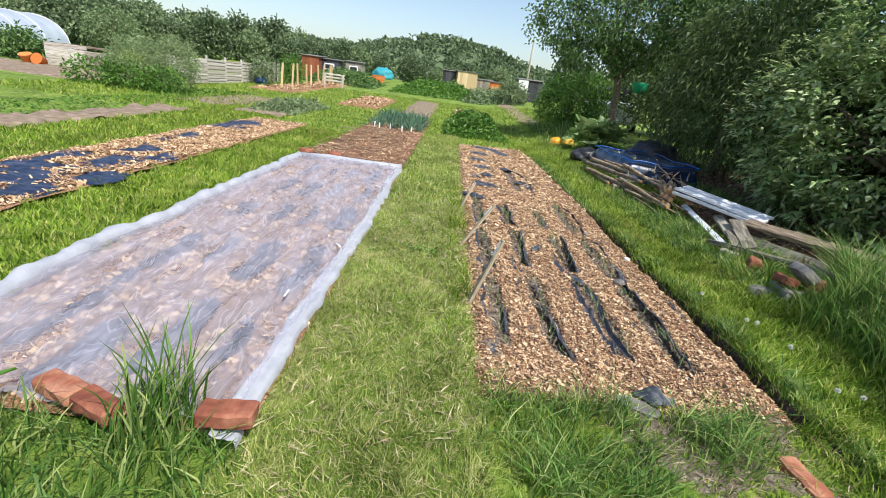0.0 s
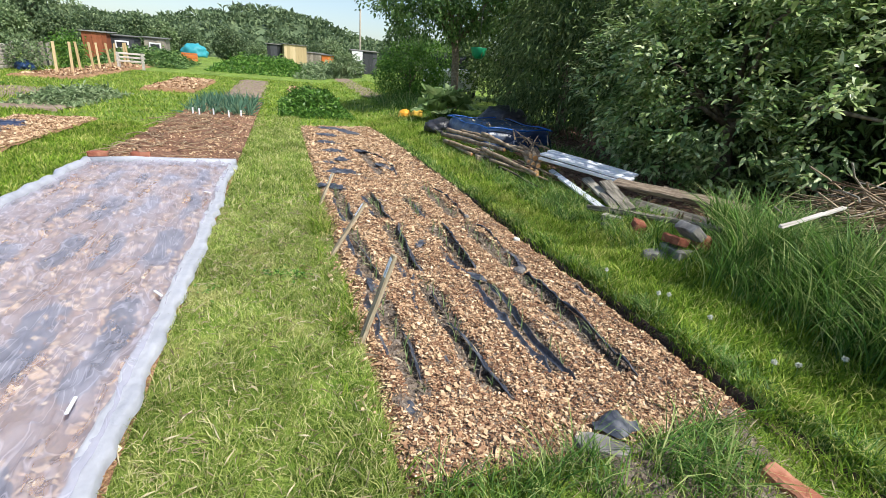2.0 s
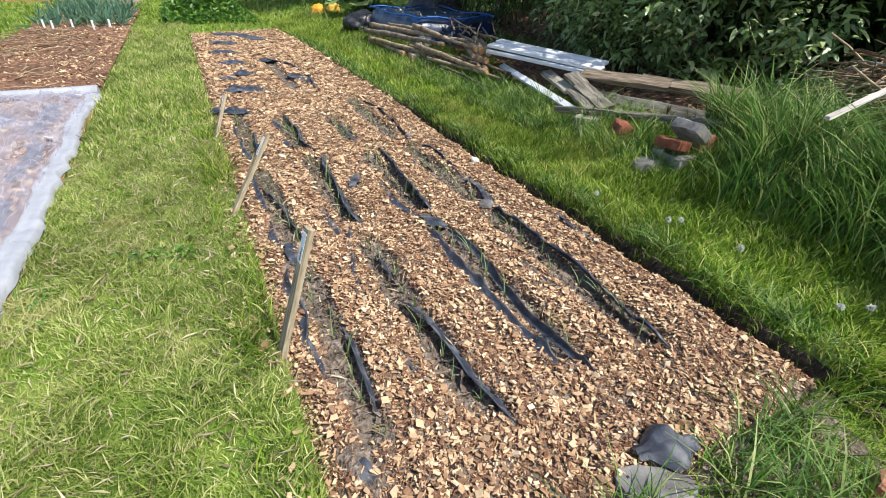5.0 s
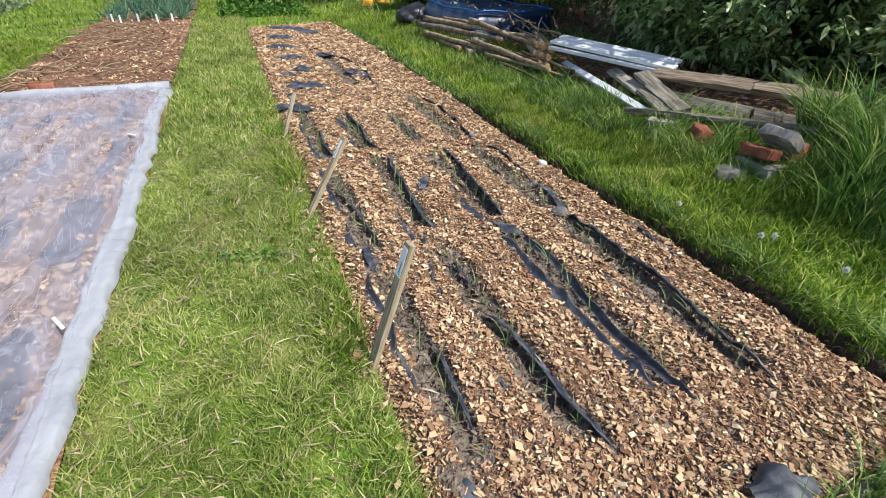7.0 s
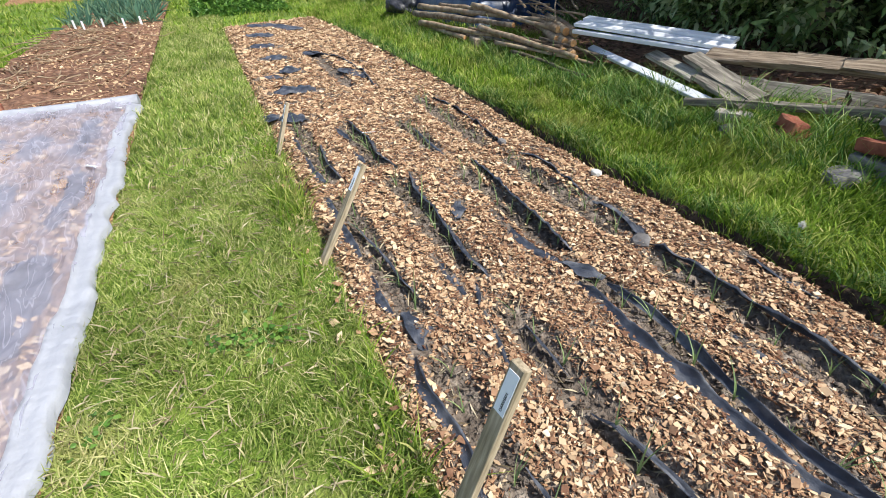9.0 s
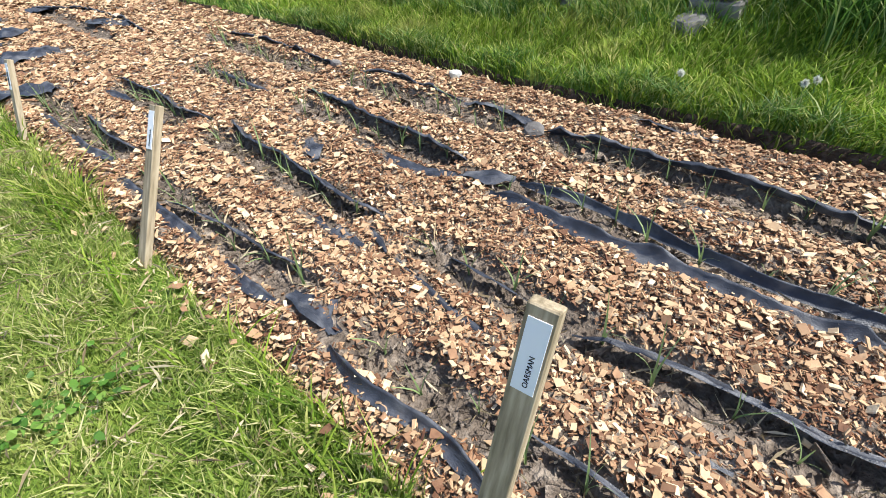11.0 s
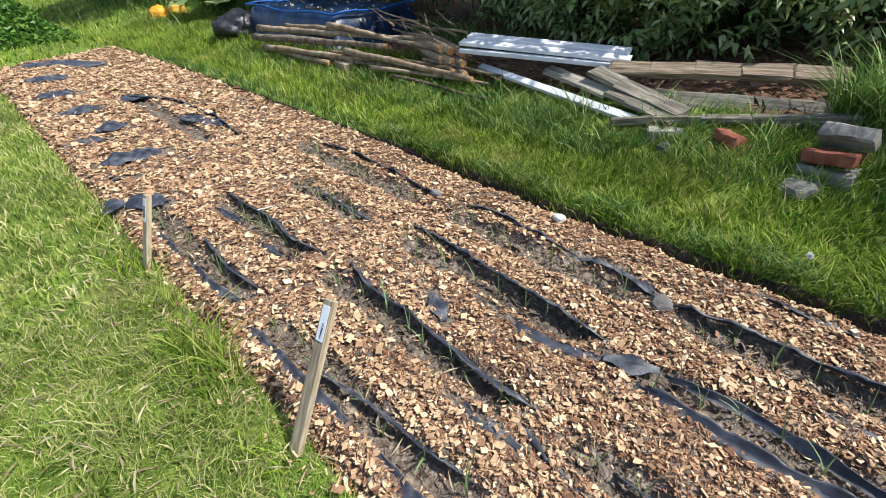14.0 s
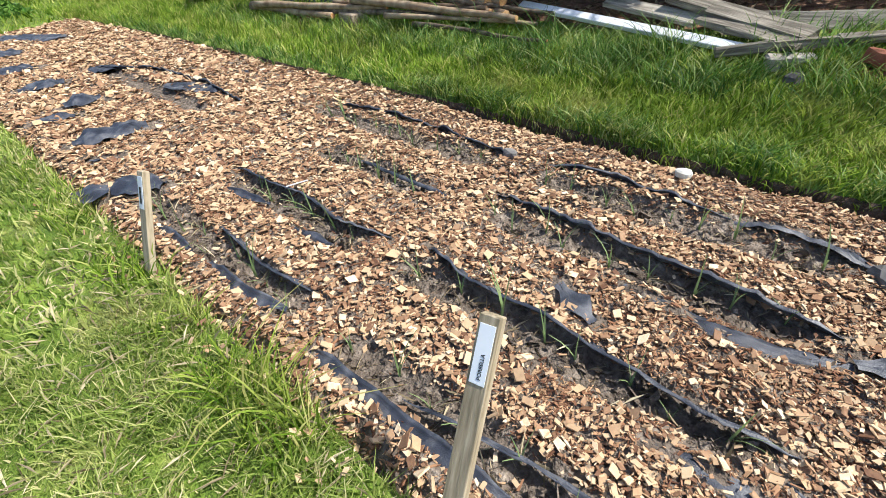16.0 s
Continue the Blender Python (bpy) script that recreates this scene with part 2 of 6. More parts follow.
def chip_shapes(n, r, size, fine=False):
    """Corner offsets of n split chips, or of thin shreds, as an array n x 8 x 3."""
    L = size * np.clip(r.lognormal(0, 0.38, n), 0.45, 2.2)
    W = L * (r.uniform(0.10, 0.30, n) if fine else np.where(r.random(n) < 0.3, r.uniform(0.2, 0.4, n), r.uniform(0.45, 0.9, n)))
    T = np.clip(L * r.uniform(0.07, 0.18, n), 0.0012, 0.0045)
    q = np.array([(-1, -1), (1, -1), (1, 1), (-1, 1)], float)
    skew = r.uniform(-0.25, 0.25, n) * W
    P = np.zeros((n, 8, 3))
    for k in range(8):
        P[:, k, 0] = q[k % 4, 0] * L / 2 * r.uniform(0.75, 1.1, n) + q[k % 4, 1] * skew
        P[:, k, 1] = q[k % 4, 1] * W / 2 * r.uniform(0.6, 1.15, n)
        P[:, k, 2] = (T / 2 if k > 3 else -T / 2) * r.uniform(0.8, 1.2, n)
    return P


def scatter_chips(X, Y, Z, size, seed, tilt=0.46, fine=False):
    r = np.random.default_rng(seed)
    n = len(X)
    P = chip_shapes(n, r, size, fine)
    yaw, a, b = r.uniform(0, 2 * np.pi, n), r.normal(0, tilt, n), r.normal(0, tilt, n)
    ca, sa, cb, sb, c, s = np.cos(a), np.sin(a), np.cos(b), np.sin(b), np.cos(yaw), np.sin(yaw)
    x, y, z = P[..., 0], P[..., 1], P[..., 2]
    y, z = y * ca[:, None] - z * sa[:, None], y * sa[:, None] + z * ca[:, None]
    x, z = x * cb[:, None] + z * sb[:, None], -x * sb[:, None] + z * cb[:, None]
    x, y = x * c[:, None] - y * s[:, None], x * s[:, None] + y * c[:, None]
    V = np.stack([x + X[:, None], y + Y[:, None], z + Z[:, None]], -1)
    q = np.array([(4, 5, 6, 7), (0, 1, 5, 4), (2, 3, 7, 6)] if fine else [(4, 5, 6, 7), (0, 1, 5, 4), (1, 2, 6, 5), (2, 3, 7, 6), (3, 0, 4, 7)])
    return V.reshape(-1, 3), (np.arange(n)[:, None, None] * 8 + q[None]).reshape(-1, 4)


def join(lists):
    V, F, o = [], [], 0
    for v, f in lists:
        V.append(v)
        F.append(f + o)
        o += len(v)
    return np.concatenate(V), np.concatenate(F)


SLIM, LOW = 0.62, 0.74
# the membrane's cut edges, row by row: points along each, breadth, lift
FIRST_ROW = [
    ([(0.13, 0.56), (0.10, 0.44), (0.12, 0.30), (0.13, 0.16), (0.09, 0.0)], 0.05, 0.040), ([(0.13, 1.96), (0.13, 1.55), (0.14, 1.27)], 0.065, 0.022), ([(0.14, 1.10), (0.12, 0.93), (0.14, 0.80)], 0.05, 0.022),
    ([(0.17, 1.62), (0.23, 1.25), (0.24, 0.99), (0.27, 0.81)], 0.03, 0.035), ([(0.17, 0.80), (0.18, 0.68), (0.16, 0.58)], 0.095, 0.045), ([(0.25, 0.04), (0.25, -0.12), (0.23, -0.42)], 0.03, 0.035),
    ([(0.10, -0.54), (0.15, -0.64)], 0.09, 0.03), ([(0.14, 3.06), (0.14, 2.75)], 0.055, 0.025), ([(0.15, 2.62), (0.14, 2.37), (0.18, 2.16)], 0.055, 0.025),
    ([(0.29, 2.82), (0.25, 2.35), (0.28, 2.15)], 0.045, 0.040), ([(0.10, 0.10), (0.12, -0.22)], 0.035, 0.02),
]
SECOND_ROW = [
    ([(0.44, 1.10), (0.45, 0.79)], 0.075, 0.018), ([(0.53, 0.84), (0.47, 0.70)], 0.05, 0.02), ([(0.69, 2.02), (0.62, 1.75), (0.63, 1.52), (0.60, 1.25), (0.57, 1.02), (0.60, 0.83)], 0.055, 0.055),
    ([(0.57, 0.53), (0.56, 0.39), (0.56, 0.25)], 0.03, 0.03), ([(0.53, 0.10), (0.57, -0.05), (0.59, -0.24), (0.59, -0.46), (0.63, -0.66)], 0.055, 0.045),
    ([(0.47, 0.66), (0.41, 0.39), (0.40, 0.23)], 0.03, 0.015), ([(0.41, -0.18), (0.42, -0.30)], 0.04, 0.012), ([(0.62, 3.26), (0.62, 3.00), (0.64, 2.69), (0.60, 2.38), (0.65, 2.16)], 0.055, 0.045),
    ([(0.47, 2.54), (0.49, 2.32)], 0.06, 0.02), ([(0.48, 3.12), (0.52, 2.80)], 0.04, 0.025), ([(0.78, 1.52), (0.70, 1.36)], 0.10, 0.010),
]
THIRD_ROW = [
    ([(1.13, 2.01), (1.10, 1.58), (1.06, 1.18), (1.03, 0.80)], 0.065, 0.062), ([(0.91, 1.36), (0.87, 1.06), (0.90, 0.90), (0.95, 0.78)], 0.085, 0.015),
    ([(0.92, 0.64), (0.91, 0.30), (0.91, 0.0), (0.90, -0.25), (0.93, -0.50)], 0.065, 0.045), ([(1.02, 0.58), (1.05, 0.32), (1.01, 0.02), (0.98, -0.25), (1.02, -0.62)], 0.03, 0.045),
    ([(1.03, 2.80), (1.01, 2.45), (1.01, 2.16)], 0.03, 0.02), ([(0.95, 0.78), (1.02, 0.60)], 0.11, 0.02),
]
FOURTH_ROW = [
    ([(1.48, 1.97), (1.53, 1.72), (1.49, 1.45), (1.46, 1.20)], 0.045, 0.045), ([(1.46, 1.22), (1.49, 0.98), (1.42, 0.78)], 0.09, 0.03),
    ([(1.40, 0.72), (1.43, 0.42), (1.42, 0.10), (1.43, -0.08), (1.38, -0.32), (1.38, -0.64)], 0.05, 0.062), ([(1.22, 0.13), (1.21, 0.0), (1.23, -0.11)], 0.06, 0.010),
    ([(1.49, 3.48), (1.54, 3.10), (1.51, 2.60), (1.45, 2.14)], 0.045, 0.045), ([(1.72, 0.47), (1.68, 0.28), (1.69, 0.12)], 0.07, 0.03),
]
FAR_END = [
    ([(0.88, 6.36), (1.20, 5.72), (1.24, 4.80), (1.15, 4.13)], 0.06, 0.05), ([(0.84, 6.36), (1.02, 6.10)], 0.18, 0.02), ([(1.04, 5.12), (1.18, 4.55)], 0.14, 0.012),
    ([(-0.03, 3.66), (0.12, 3.60)], 0.26, 0.02), ([(0.14, 3.64), (0.30, 3.38)], 0.16, 0.05), ([(0.40, 9.40), (0.80, 9.25), (1.18, 8.40)], 0.30, 0.03),
    ([(0.32, 8.32), (0.67, 7.95)], 0.26, 0.05), ([(0.25, 7.20), (0.58, 7.00)], 0.24, 0.06), ([(0.28, 6.19), (0.60, 6.12)], 0.25, 0.06),
    ([(0.38, 5.30), (0.62, 5.28)], 0.22, 0.09), ([(0.15, 5.15), (0.37, 5.01)], 0.12, 0.04), ([(0.19, 4.42), (0.59, 4.33)], 0.20, 0.08), ([(0.18, 4.09), (0.31, 3.96)], 0.09, 0.03),
    ([(1.55, 4.9), (1.62, 4.7)], 0.08, 0.02),
]
FLAPS = FIRST_ROW + SECOND_ROW + THIRD_ROW + FOURTH_ROW + FAR_END


FLAPS = [(p, w * (SLIM if w < 0.09 else 0.9), l * LOW) for p, w, l in FLAPS]


def near_flap(X, Y):
    """True where a bared strip of membrane lies."""
    hit = np.zeros(len(X), bool)
    for pts, w, lift in FLAPS:
        for (ax, ay), (bx_, by_) in zip(pts, pts[1:]):
            dx, dy = bx_ - ax, by_ - ay
            t = np.clip(((X - ax) * dx + (Y - ay) * dy) / (dx * dx + dy * dy), 0, 1)
            hit |= (X - ax - t * dx) ** 2 + (Y - ay - t * dy) ** 2 < (w * 0.47) ** 2
    return hit


def flap_mesh(pts, w, lift, seed, level, material=None):
    """A limp strip of membrane: its outer edge under the mulch, its inner edge lifted and rolled."""
    r = np.random.default_rng(seed)
    P = np.array(pts, float)
    d = np.concatenate([[0], np.cumsum(np.hypot(*np.diff(P, axis=0).T))])
    n = max(6, int(d[-1] / 0.025))
    s = np.linspace(0, d[-1], n)
    C = np.stack([np.interp(s, d, P[:, 0]), np.interp(s, d, P[:, 1])], -1)
    for _ in range(3):
        C[1:-1] = (C[:-2] + 2 * C[1:-1] + C[2:]) / 4
    T = np.gradient(C, axis=0)
    N = np.stack([T[:, 1], -T[:, 0]], -1) / np.maximum(np.hypot(*T.T), 1e-6)[:, None]
    k = 8
    u = np.linspace(-0.5, 0.5, k)
    taper = np.clip(np.minimum(np.arange(n), np.arange(n)[::-1]) / 3, 0.35, 1)
    vary = 1 + 0.4 * waves(s * 1.0, 0 * s, 0.22, seed, 3)
    V = np.zeros((n, k, 3))
    mid = C[n // 2]
    probe = [slit(np.array([mid[0] + q_ * 0.06]), np.array([mid[1]]))[0] for q_ in (-1, 1)]
    if (probe[1] - probe[0]) * N[n // 2, 0] < -0.1:
        N = -N
    if lift > 0.016 and w < 0.09:
        roll = np.array([0.0, 0.04, 0.12, 0.3, 0.55, 0.82, 1.0, 0.86])
        u = np.array([-0.75, -0.55, -0.35, -0.15, 0.0, 0.10, 0.18, 0.34])
    else:
        roll = np.array([0.0, 0.5, 0.9, 0.7, 1.0, 0.8, 0.7, 0.2])
    frill = 1 + 0.16 * waves(s, 0 * s + 3, 0.07, seed + 7, 2)
    for j in range(k):
        off = u[j] * w * taper * (0.85 + 0.3 * vary)
        x, y = C[:, 0] + N[:, 0] * off, C[:, 1] + N[:, 1] * off
        V[:, j, 0], V[:, j, 1] = x, y
        V[:, j, 2] = level + 0.002 + lift * roll[j] * np.clip(vary, 0.25, 1.8) * taper * (frill if j > 4 else 1) + min(0.12 * w, 0.012) * waves(x, y, 0.13, seed + j % 2, 3) + 0.004 * waves(x, y, 0.035, seed + 3, 2)
    i = np.arange(n - 1)[:, None] * k + np.arange(k - 1)
    F = np.stack([i, i + 1, i + 1 + k, i + k], -1).reshape(-1, 4)
    return np_mesh("membrane_flap", V, F, material or MEMBRANE, True)


for q, (pts, w, lift) in enumerate(FLAPS):
    part("membrane_flap", flap_mesh(pts, w * (1.15 if w > 0.1 else 1), lift * (0.8 if w > 0.1 else 1), 300 + q, -0.006 if w < 0.09 else 0.008), MEMBRANE, bed, "frayed black woven membrane edge")


def bed_chips(y0, y1, density, size, seed, fine=False):
    """Mulch over a stretch of the bed: shreds lie low and thick in some spots, split chips on top in others."""
    r = np.random.default_rng(seed)
    n = int(2.1 * (y1 - y0) * density)
    X, Y = r.uniform(-0.06, 2.04, n), r.uniform(y0, y1, n)
    ok = (bed_edge(X, Y) > r.normal(0, 0.02, n) + 0.045 * (X > 1.5)) & (slit(X, Y) < r.uniform(0.15, 0.85, n) ** 1.4 + 0.5 * (r.random(n) < 0.09))
    ok &= ~near_flap(X, Y) | (r.random(n) < 0.12)
    coarse = 0.45 + 0.75 * waves(X, Y, 0.75, 39, 4)
    ok &= r.random(n) < (np.clip(1.15 - 0.5 * coarse, 0.3, 1) if fine else np.clip(0.45 + 0.6 * coarse, 0.25, 1))
    X, Y = X[ok], Y[ok]
    lift = r.uniform(-0.002, 0.008, len(X)) if fine else r.uniform(0.0, 0.017, len(X))
    return scatter_chips(X, Y, bed_z(X, Y) + lift, size, seed + 1, 0.33, fine)


STRETCHES = [(-1.16, 1.4, 8400, 19000, 0.0140, 41), (1.4, 3.1, 5600, 8000, 0.0180, 51), (3.1, 5.0, 3300, 3400, 0.025, 61), (5.0, 10.2, 2100, 1100, 0.033, 71)]
chips = part("wood_chips", np_mesh("wood_chips", *join([bed_chips(a, b, n_, size, q) for a, b, n_, k_, size, q in STRETCHES]), CHIP), CHIP, bed, "pale tan wood chip mulch")
tagged(chips, kind="stuff")
shreds = part("wood_shreds", np_mesh("wood_shreds", *join([bed_chips(a, b, k_, size * 0.95, q + 3, True) for a, b, n_, k_, size, q in STRETCHES]), SHRED), SHRED, bed, "red-brown shredded bark and fines")
tagged(shreds, kind="stuff")

# cut earth edge below the raised lawn, coloured darker for the grass's shade
SHADED_EDGE_SOIL = mat("shaded_cut_earth", [(0.3, (0.035, 0.024, 0.017)), (0.55, (0.085, 0.058, 0.040)), (0.75, (0.17, 0.125, 0.09))], 0.95, 30, 1.0, bump_scale=70, dist=0.02)
thing("earth_edge", "cut earth edge along the lawn, grass shade coloured in", "soil", kind="structure", data=grid_mesh("earth_edge", np.arange(1.742, 1.850, 0.012), np.arange(-1.9, 9.6, 0.04),
      lambda X, Y: ground_z(X, Y) + 0.010 + 0.006 * waves(X, Y, 0.12, 23) - 0.03 * smooth01(X, 1.825, 1.85), SHADED_EDGE_SOIL))

# ---- more materials ----
WOOD_STAKE = mat("stake_wood", [(0.3, (0.22, 0.18, 0.115)), (0.5, (0.35, 0.285, 0.19)), (0.7, (0.48, 0.40, 0.28))], 0.75, 14, 0.4, pieces=True, grain=1.3, spread=0.3, shift=-0.3, stretch=(6, 6, 0.6), bump_scale=40, dist=0.003)
WOOD_GREY = mat("weathered_wood", [(0.25, (0.12, 0.105, 0.085)), (0.5, (0.27, 0.24, 0.195)), (0.75, (0.43, 0.39, 0.32))], 0.85, 9, 0.7, pieces=True, grain=1.3, spread=0.3, shift=-0.3, stretch=(0.5, 7, 7), bump_scale=22, dist=0.006)
WOOD_BROWN = mat("rotting_wood", [(0.25, (0.09, 0.065, 0.045)), (0.5, (0.22, 0.165, 0.115)), (0.75, (0.37, 0.295, 0.215))], 0.85, 9, 0.8, pieces=True, grain=1.3, spread=0.3, shift=-0.3, stretch=(0.5, 7, 7), bump_scale=22, dist=0.008)
WOOD_FENCE = mat("silvered_fence_wood", [(0.25, (0.34, 0.29, 0.25)), (0.5, (0.52, 0.47, 0.42)), (0.75, (0.66, 0.61, 0.55))], 0.85, 7, 0.4, pieces=True, grain=1.3, spread=0.3, shift=-0.3, stretch=(0.4, 5, 5))
WOOD_POST = mat("pale_post_wood", [(0.3, (0.50, 0.36, 0.19)), (0.7, (0.66, 0.50, 0.29))], 0.8, 8, 0.3, pieces=True, stretch=(5, 5, 0.5))
BARK = mat("bark", [(0.25, (0.07, 0.05, 0.035)), (0.5, (0.17, 0.13, 0.09)), (0.8, (0.30, 0.25, 0.19))], 0.9, 18, 0.9, pieces=True, grain=1.3, spread=0.3, shift=-0.3, bump_scale=40, dist=0.01)
BRANCH = mat("branch_bark", [(0.2, (0.13, 0.085, 0.05)), (0.5, (0.27, 0.19, 0.12)), (0.8, (0.43, 0.34, 0.23))], 0.85, 12, 0.5, pieces=True, grain=1.3, spread=0.3, shift=-0.3, bump_scale=50, dist=0.004)
STICK = mat("dry_stick", [(0.1, (0.13, 0.085, 0.055)), (0.5, (0.28, 0.20, 0.13)), (1.0, (0.52, 0.43, 0.31))], 0.85, 12, 0.3, island=True)
CUT_WOOD = mat("fresh_cut_wood", [(0.3, (0.50, 0.24, 0.09)), (0.7, (0.68, 0.42, 0.20))], 0.8, 40, 0.3, pieces=True, grain=1.3, spread=0.3, shift=-0.3)
UPVC = mat("white_plastic", [(0.3, (0.66, 0.68, 0.72)), (0.7, (0.80, 0.81, 0.84))], 0.35, 5, 0.1, blotch=0.08, spec=0.5)
BRICK = mat("fired_brick", [(0.25, (0.17, 0.052, 0.032)), (0.5, (0.28, 0.10, 0.06)), (0.75, (0.39, 0.185, 0.115))], 0.9, 12, 0.7, pieces=True, grain=1.3, spread=0.3, shift=-0.3, bump_scale=60, dist=0.005)
STONE = mat("grey_stone", [(0.25, (0.09, 0.085, 0.085)), (0.5, (0.18, 0.17, 0.165)), (0.75, (0.30, 0.28, 0.26))], 0.9, 10, 0.7, pieces=True, grain=1.3, spread=0.3, shift=-0.3, bump_scale=40, dist=0.006)
LABEL = mat("white_label", [(0.4, (0.80, 0.84, 0.88)), (0.6, (0.86, 0.89, 0.92))], 0.4, 5, 0.0)
INK = mat("black_ink", [(0.4, (0.01, 0.01, 0.012)), (0.6, (0.02, 0.02, 0.022))], 0.5, 30, 0.0)
LEEK = mat("leek_leaf", [(0.1, (0.06, 0.14, 0.05)), (0.6, (0.14, 0.25, 0.09)), (1.0, (0.30, 0.38, 0.16))], 0.5, 8, 0.0, island=True, translucent=0.25)
ONION = mat("blue_green_leaf", [(0.1, (0.06, 0.15, 0.10)), (0.6, (0.13, 0.26, 0.17)), (1.0, (0.27, 0.38, 0.22))], 0.5, 3, 0.0, island=True, translucent=0.25)
STRAW = mat("dry_stalk", [(0.1, (0.22, 0.17, 0.10)), (0.6, (0.42, 0.35, 0.22)), (1.0, (0.62, 0.55, 0.38))], 0.85, 8, 0.0, island=True)
# elder leaves: the palest stops paint sun and sky highlights into the colour
LEAF_ELDER = mat("glossy_leaf", [(0.05, (0.08, 0.15, 0.04)), (0.35, (0.20, 0.31, 0.095)), (0.7, (0.40, 0.50, 0.20)), (1.0, (0.62, 0.67, 0.40))], 0.4, 3, 0.0, island=True, translucent=0.22, spec=0.5)
LEAF_PIECE = mat("glossy_sunlit_leaf_piece", [(0.05, (0.14, 0.22, 0.07)), (0.5, (0.31, 0.41, 0.16)), (0.85, (0.46, 0.54, 0.27)), (1.0, (0.60, 0.65, 0.42))], 0.36, 3, 0.0, pieces=True, translucent=0.2, spec=0.5)
LEAF_TREE = mat("tree_leaf", [(0.05, (0.045, 0.10, 0.03)), (0.5, (0.11, 0.21, 0.06)), (1.0, (0.24, 0.35, 0.11))], 0.5, 2, 0.0, island=True, translucent=0.25)
LEAF_DARK = mat("dark_hedge_leaf", [(0.05, (0.045, 0.08, 0.028)), (0.5, (0.11, 0.175, 0.055)), (1.0, (0.24, 0.30, 0.12))], 0.5, 2, 0.0, island=True, translucent=0.2)
LEAF_BRIGHT = mat("fresh_leaf", [(0.05, (0.045, 0.12, 0.018)), (0.5, (0.10, 0.23, 0.035)), (1.0, (0.22, 0.36, 0.07))], 0.45, 3, 0.0, island=True, translucent=0.3)
LEAF_PALE = mat("grey_green_leaf", [(0.05, (0.11, 0.165, 0.075)), (0.5, (0.20, 0.28, 0.13)), (1.0, (0.36, 0.43, 0.24))], 0.6, 2, 0.0, island=True, translucent=0.25)
GREEN_PLASTIC = mat("green_plastic", [(0.3, (0.01, 0.22, 0.10)), (0.7, (0.02, 0.32, 0.15))], 0.45, 8, 0.1)
LEAF_BROAD = mat("broad_leaf", [(0.05, (0.13, 0.21, 0.07)), (0.5, (0.21, 0.31, 0.11)), (1.0, (0.34, 0.42, 0.19))], 0.55, 6, 0.2, pieces=True, translucent=0.25)
LEAF_FENNEL = mat("feathery_leaf", [(0.05, (0.16, 0.23, 0.10)), (0.5, (0.29, 0.38, 0.18)), (1.0, (0.46, 0.53, 0.30))], 0.6, 2, 0.0, island=True, translucent=0.3)
# greyer than the near trees: slight air haze mixed into the leaf colour
LEAF_FAR = mat("distant_leaf", [(0.05, (0.06, 0.10, 0.05)), (0.5, (0.12, 0.175, 0.085)), (1.0, (0.23, 0.295, 0.15))], 0.7, 0.2, 0.0, island=True, blotch=0.0, translucent=0.2)
TARP_BLUE = mat("blue_sheet", [(0.3, (0.004, 0.012, 0.035)), (0.55, (0.008, 0.028, 0.08)), (0.75, (0.02, 0.055, 0.14))], 0.35, 5, 0.3, spec=0.5, bump_scale=12, dist=0.02)
TARP_RIM = mat("bright_blue_rim", [(0.3, (0.008, 0.06, 0.25)), (0.7, (0.015, 0.11, 0.40))], 0.35, 6, 0.1)
BAG = mat("black_bag", [(0.3, (0.012, 0.013, 0.017)), (0.6, (0.03, 0.03, 0.036)), (0.8, (0.07, 0.07, 0.08))], 0.35, 7, 0.5, spec=0.5, bump_scale=18, dist=0.03)
TORN_SHEET = mat("torn_blue_sheet", [(0.3, (0.010, 0.016, 0.034)), (0.55, (0.022, 0.034, 0.075)), (0.75, (0.07, 0.08, 0.13))], 0.38, 9, 0.6, spec=0.5, bump_scale=30, dist=0.01)
PATH_SOIL = mat("bare_track", [(0.3, (0.15, 0.11, 0.075)), (0.6, (0.27, 0.205, 0.15)), (0.8, (0.38, 0.305, 0.23))], 0.95, 6, 0.6, bump_scale=25, dist=0.02)
BROWN_SOIL = mat("dark_compost", [(0.3, (0.09, 0.045, 0.028)), (0.55, (0.22, 0.115, 0.07)), (0.75, (0.40, 0.245, 0.155))], 0.95, 18, 1.0, blotch=0.25, bump_scale=45, dist=0.03)
LITTER = mat("dead_leaf", [(0.1, (0.07, 0.045, 0.028)), (0.6, (0.17, 0.115, 0.07)), (1.0, (0.32, 0.24, 0.15))], 0.85, 8, 0.0, island=True)
RED_WOOD = mat("red_brown_boards", [(0.3, (0.24, 0.075, 0.035)), (0.7, (0.36, 0.12, 0.06))], 0.8, 4, 0.2, pieces=True, stretch=(5, 5, 0.5))
TAN_WOOD = mat("tan_boards", [(0.3, (0.46, 0.35, 0.19)), (0.7, (0.60, 0.47, 0.28))], 0.8, 4, 0.2, pieces=True, stretch=(5, 5, 0.5))
DARK_WOOD = mat("dark_boards", [(0.3, (0.03, 0.032, 0.036)), (0.7, (0.07, 0.072, 0.08))], 0.7, 4, 0.2, pieces=True, stretch=(5, 5, 0.5))
ORANGE = mat("orange_paint", [(0.3, (0.55, 0.15, 0.035)), (0.7, (0.66, 0.22, 0.06))], 0.7, 3, 0.2, pieces=True)
TURQ = mat("turquoise_tarpaulin", [(0.3, (0.02, 0.20, 0.25)), (0.7, (0.04, 0.29, 0.34))], 0.5, 2, 0.3, pieces=True)
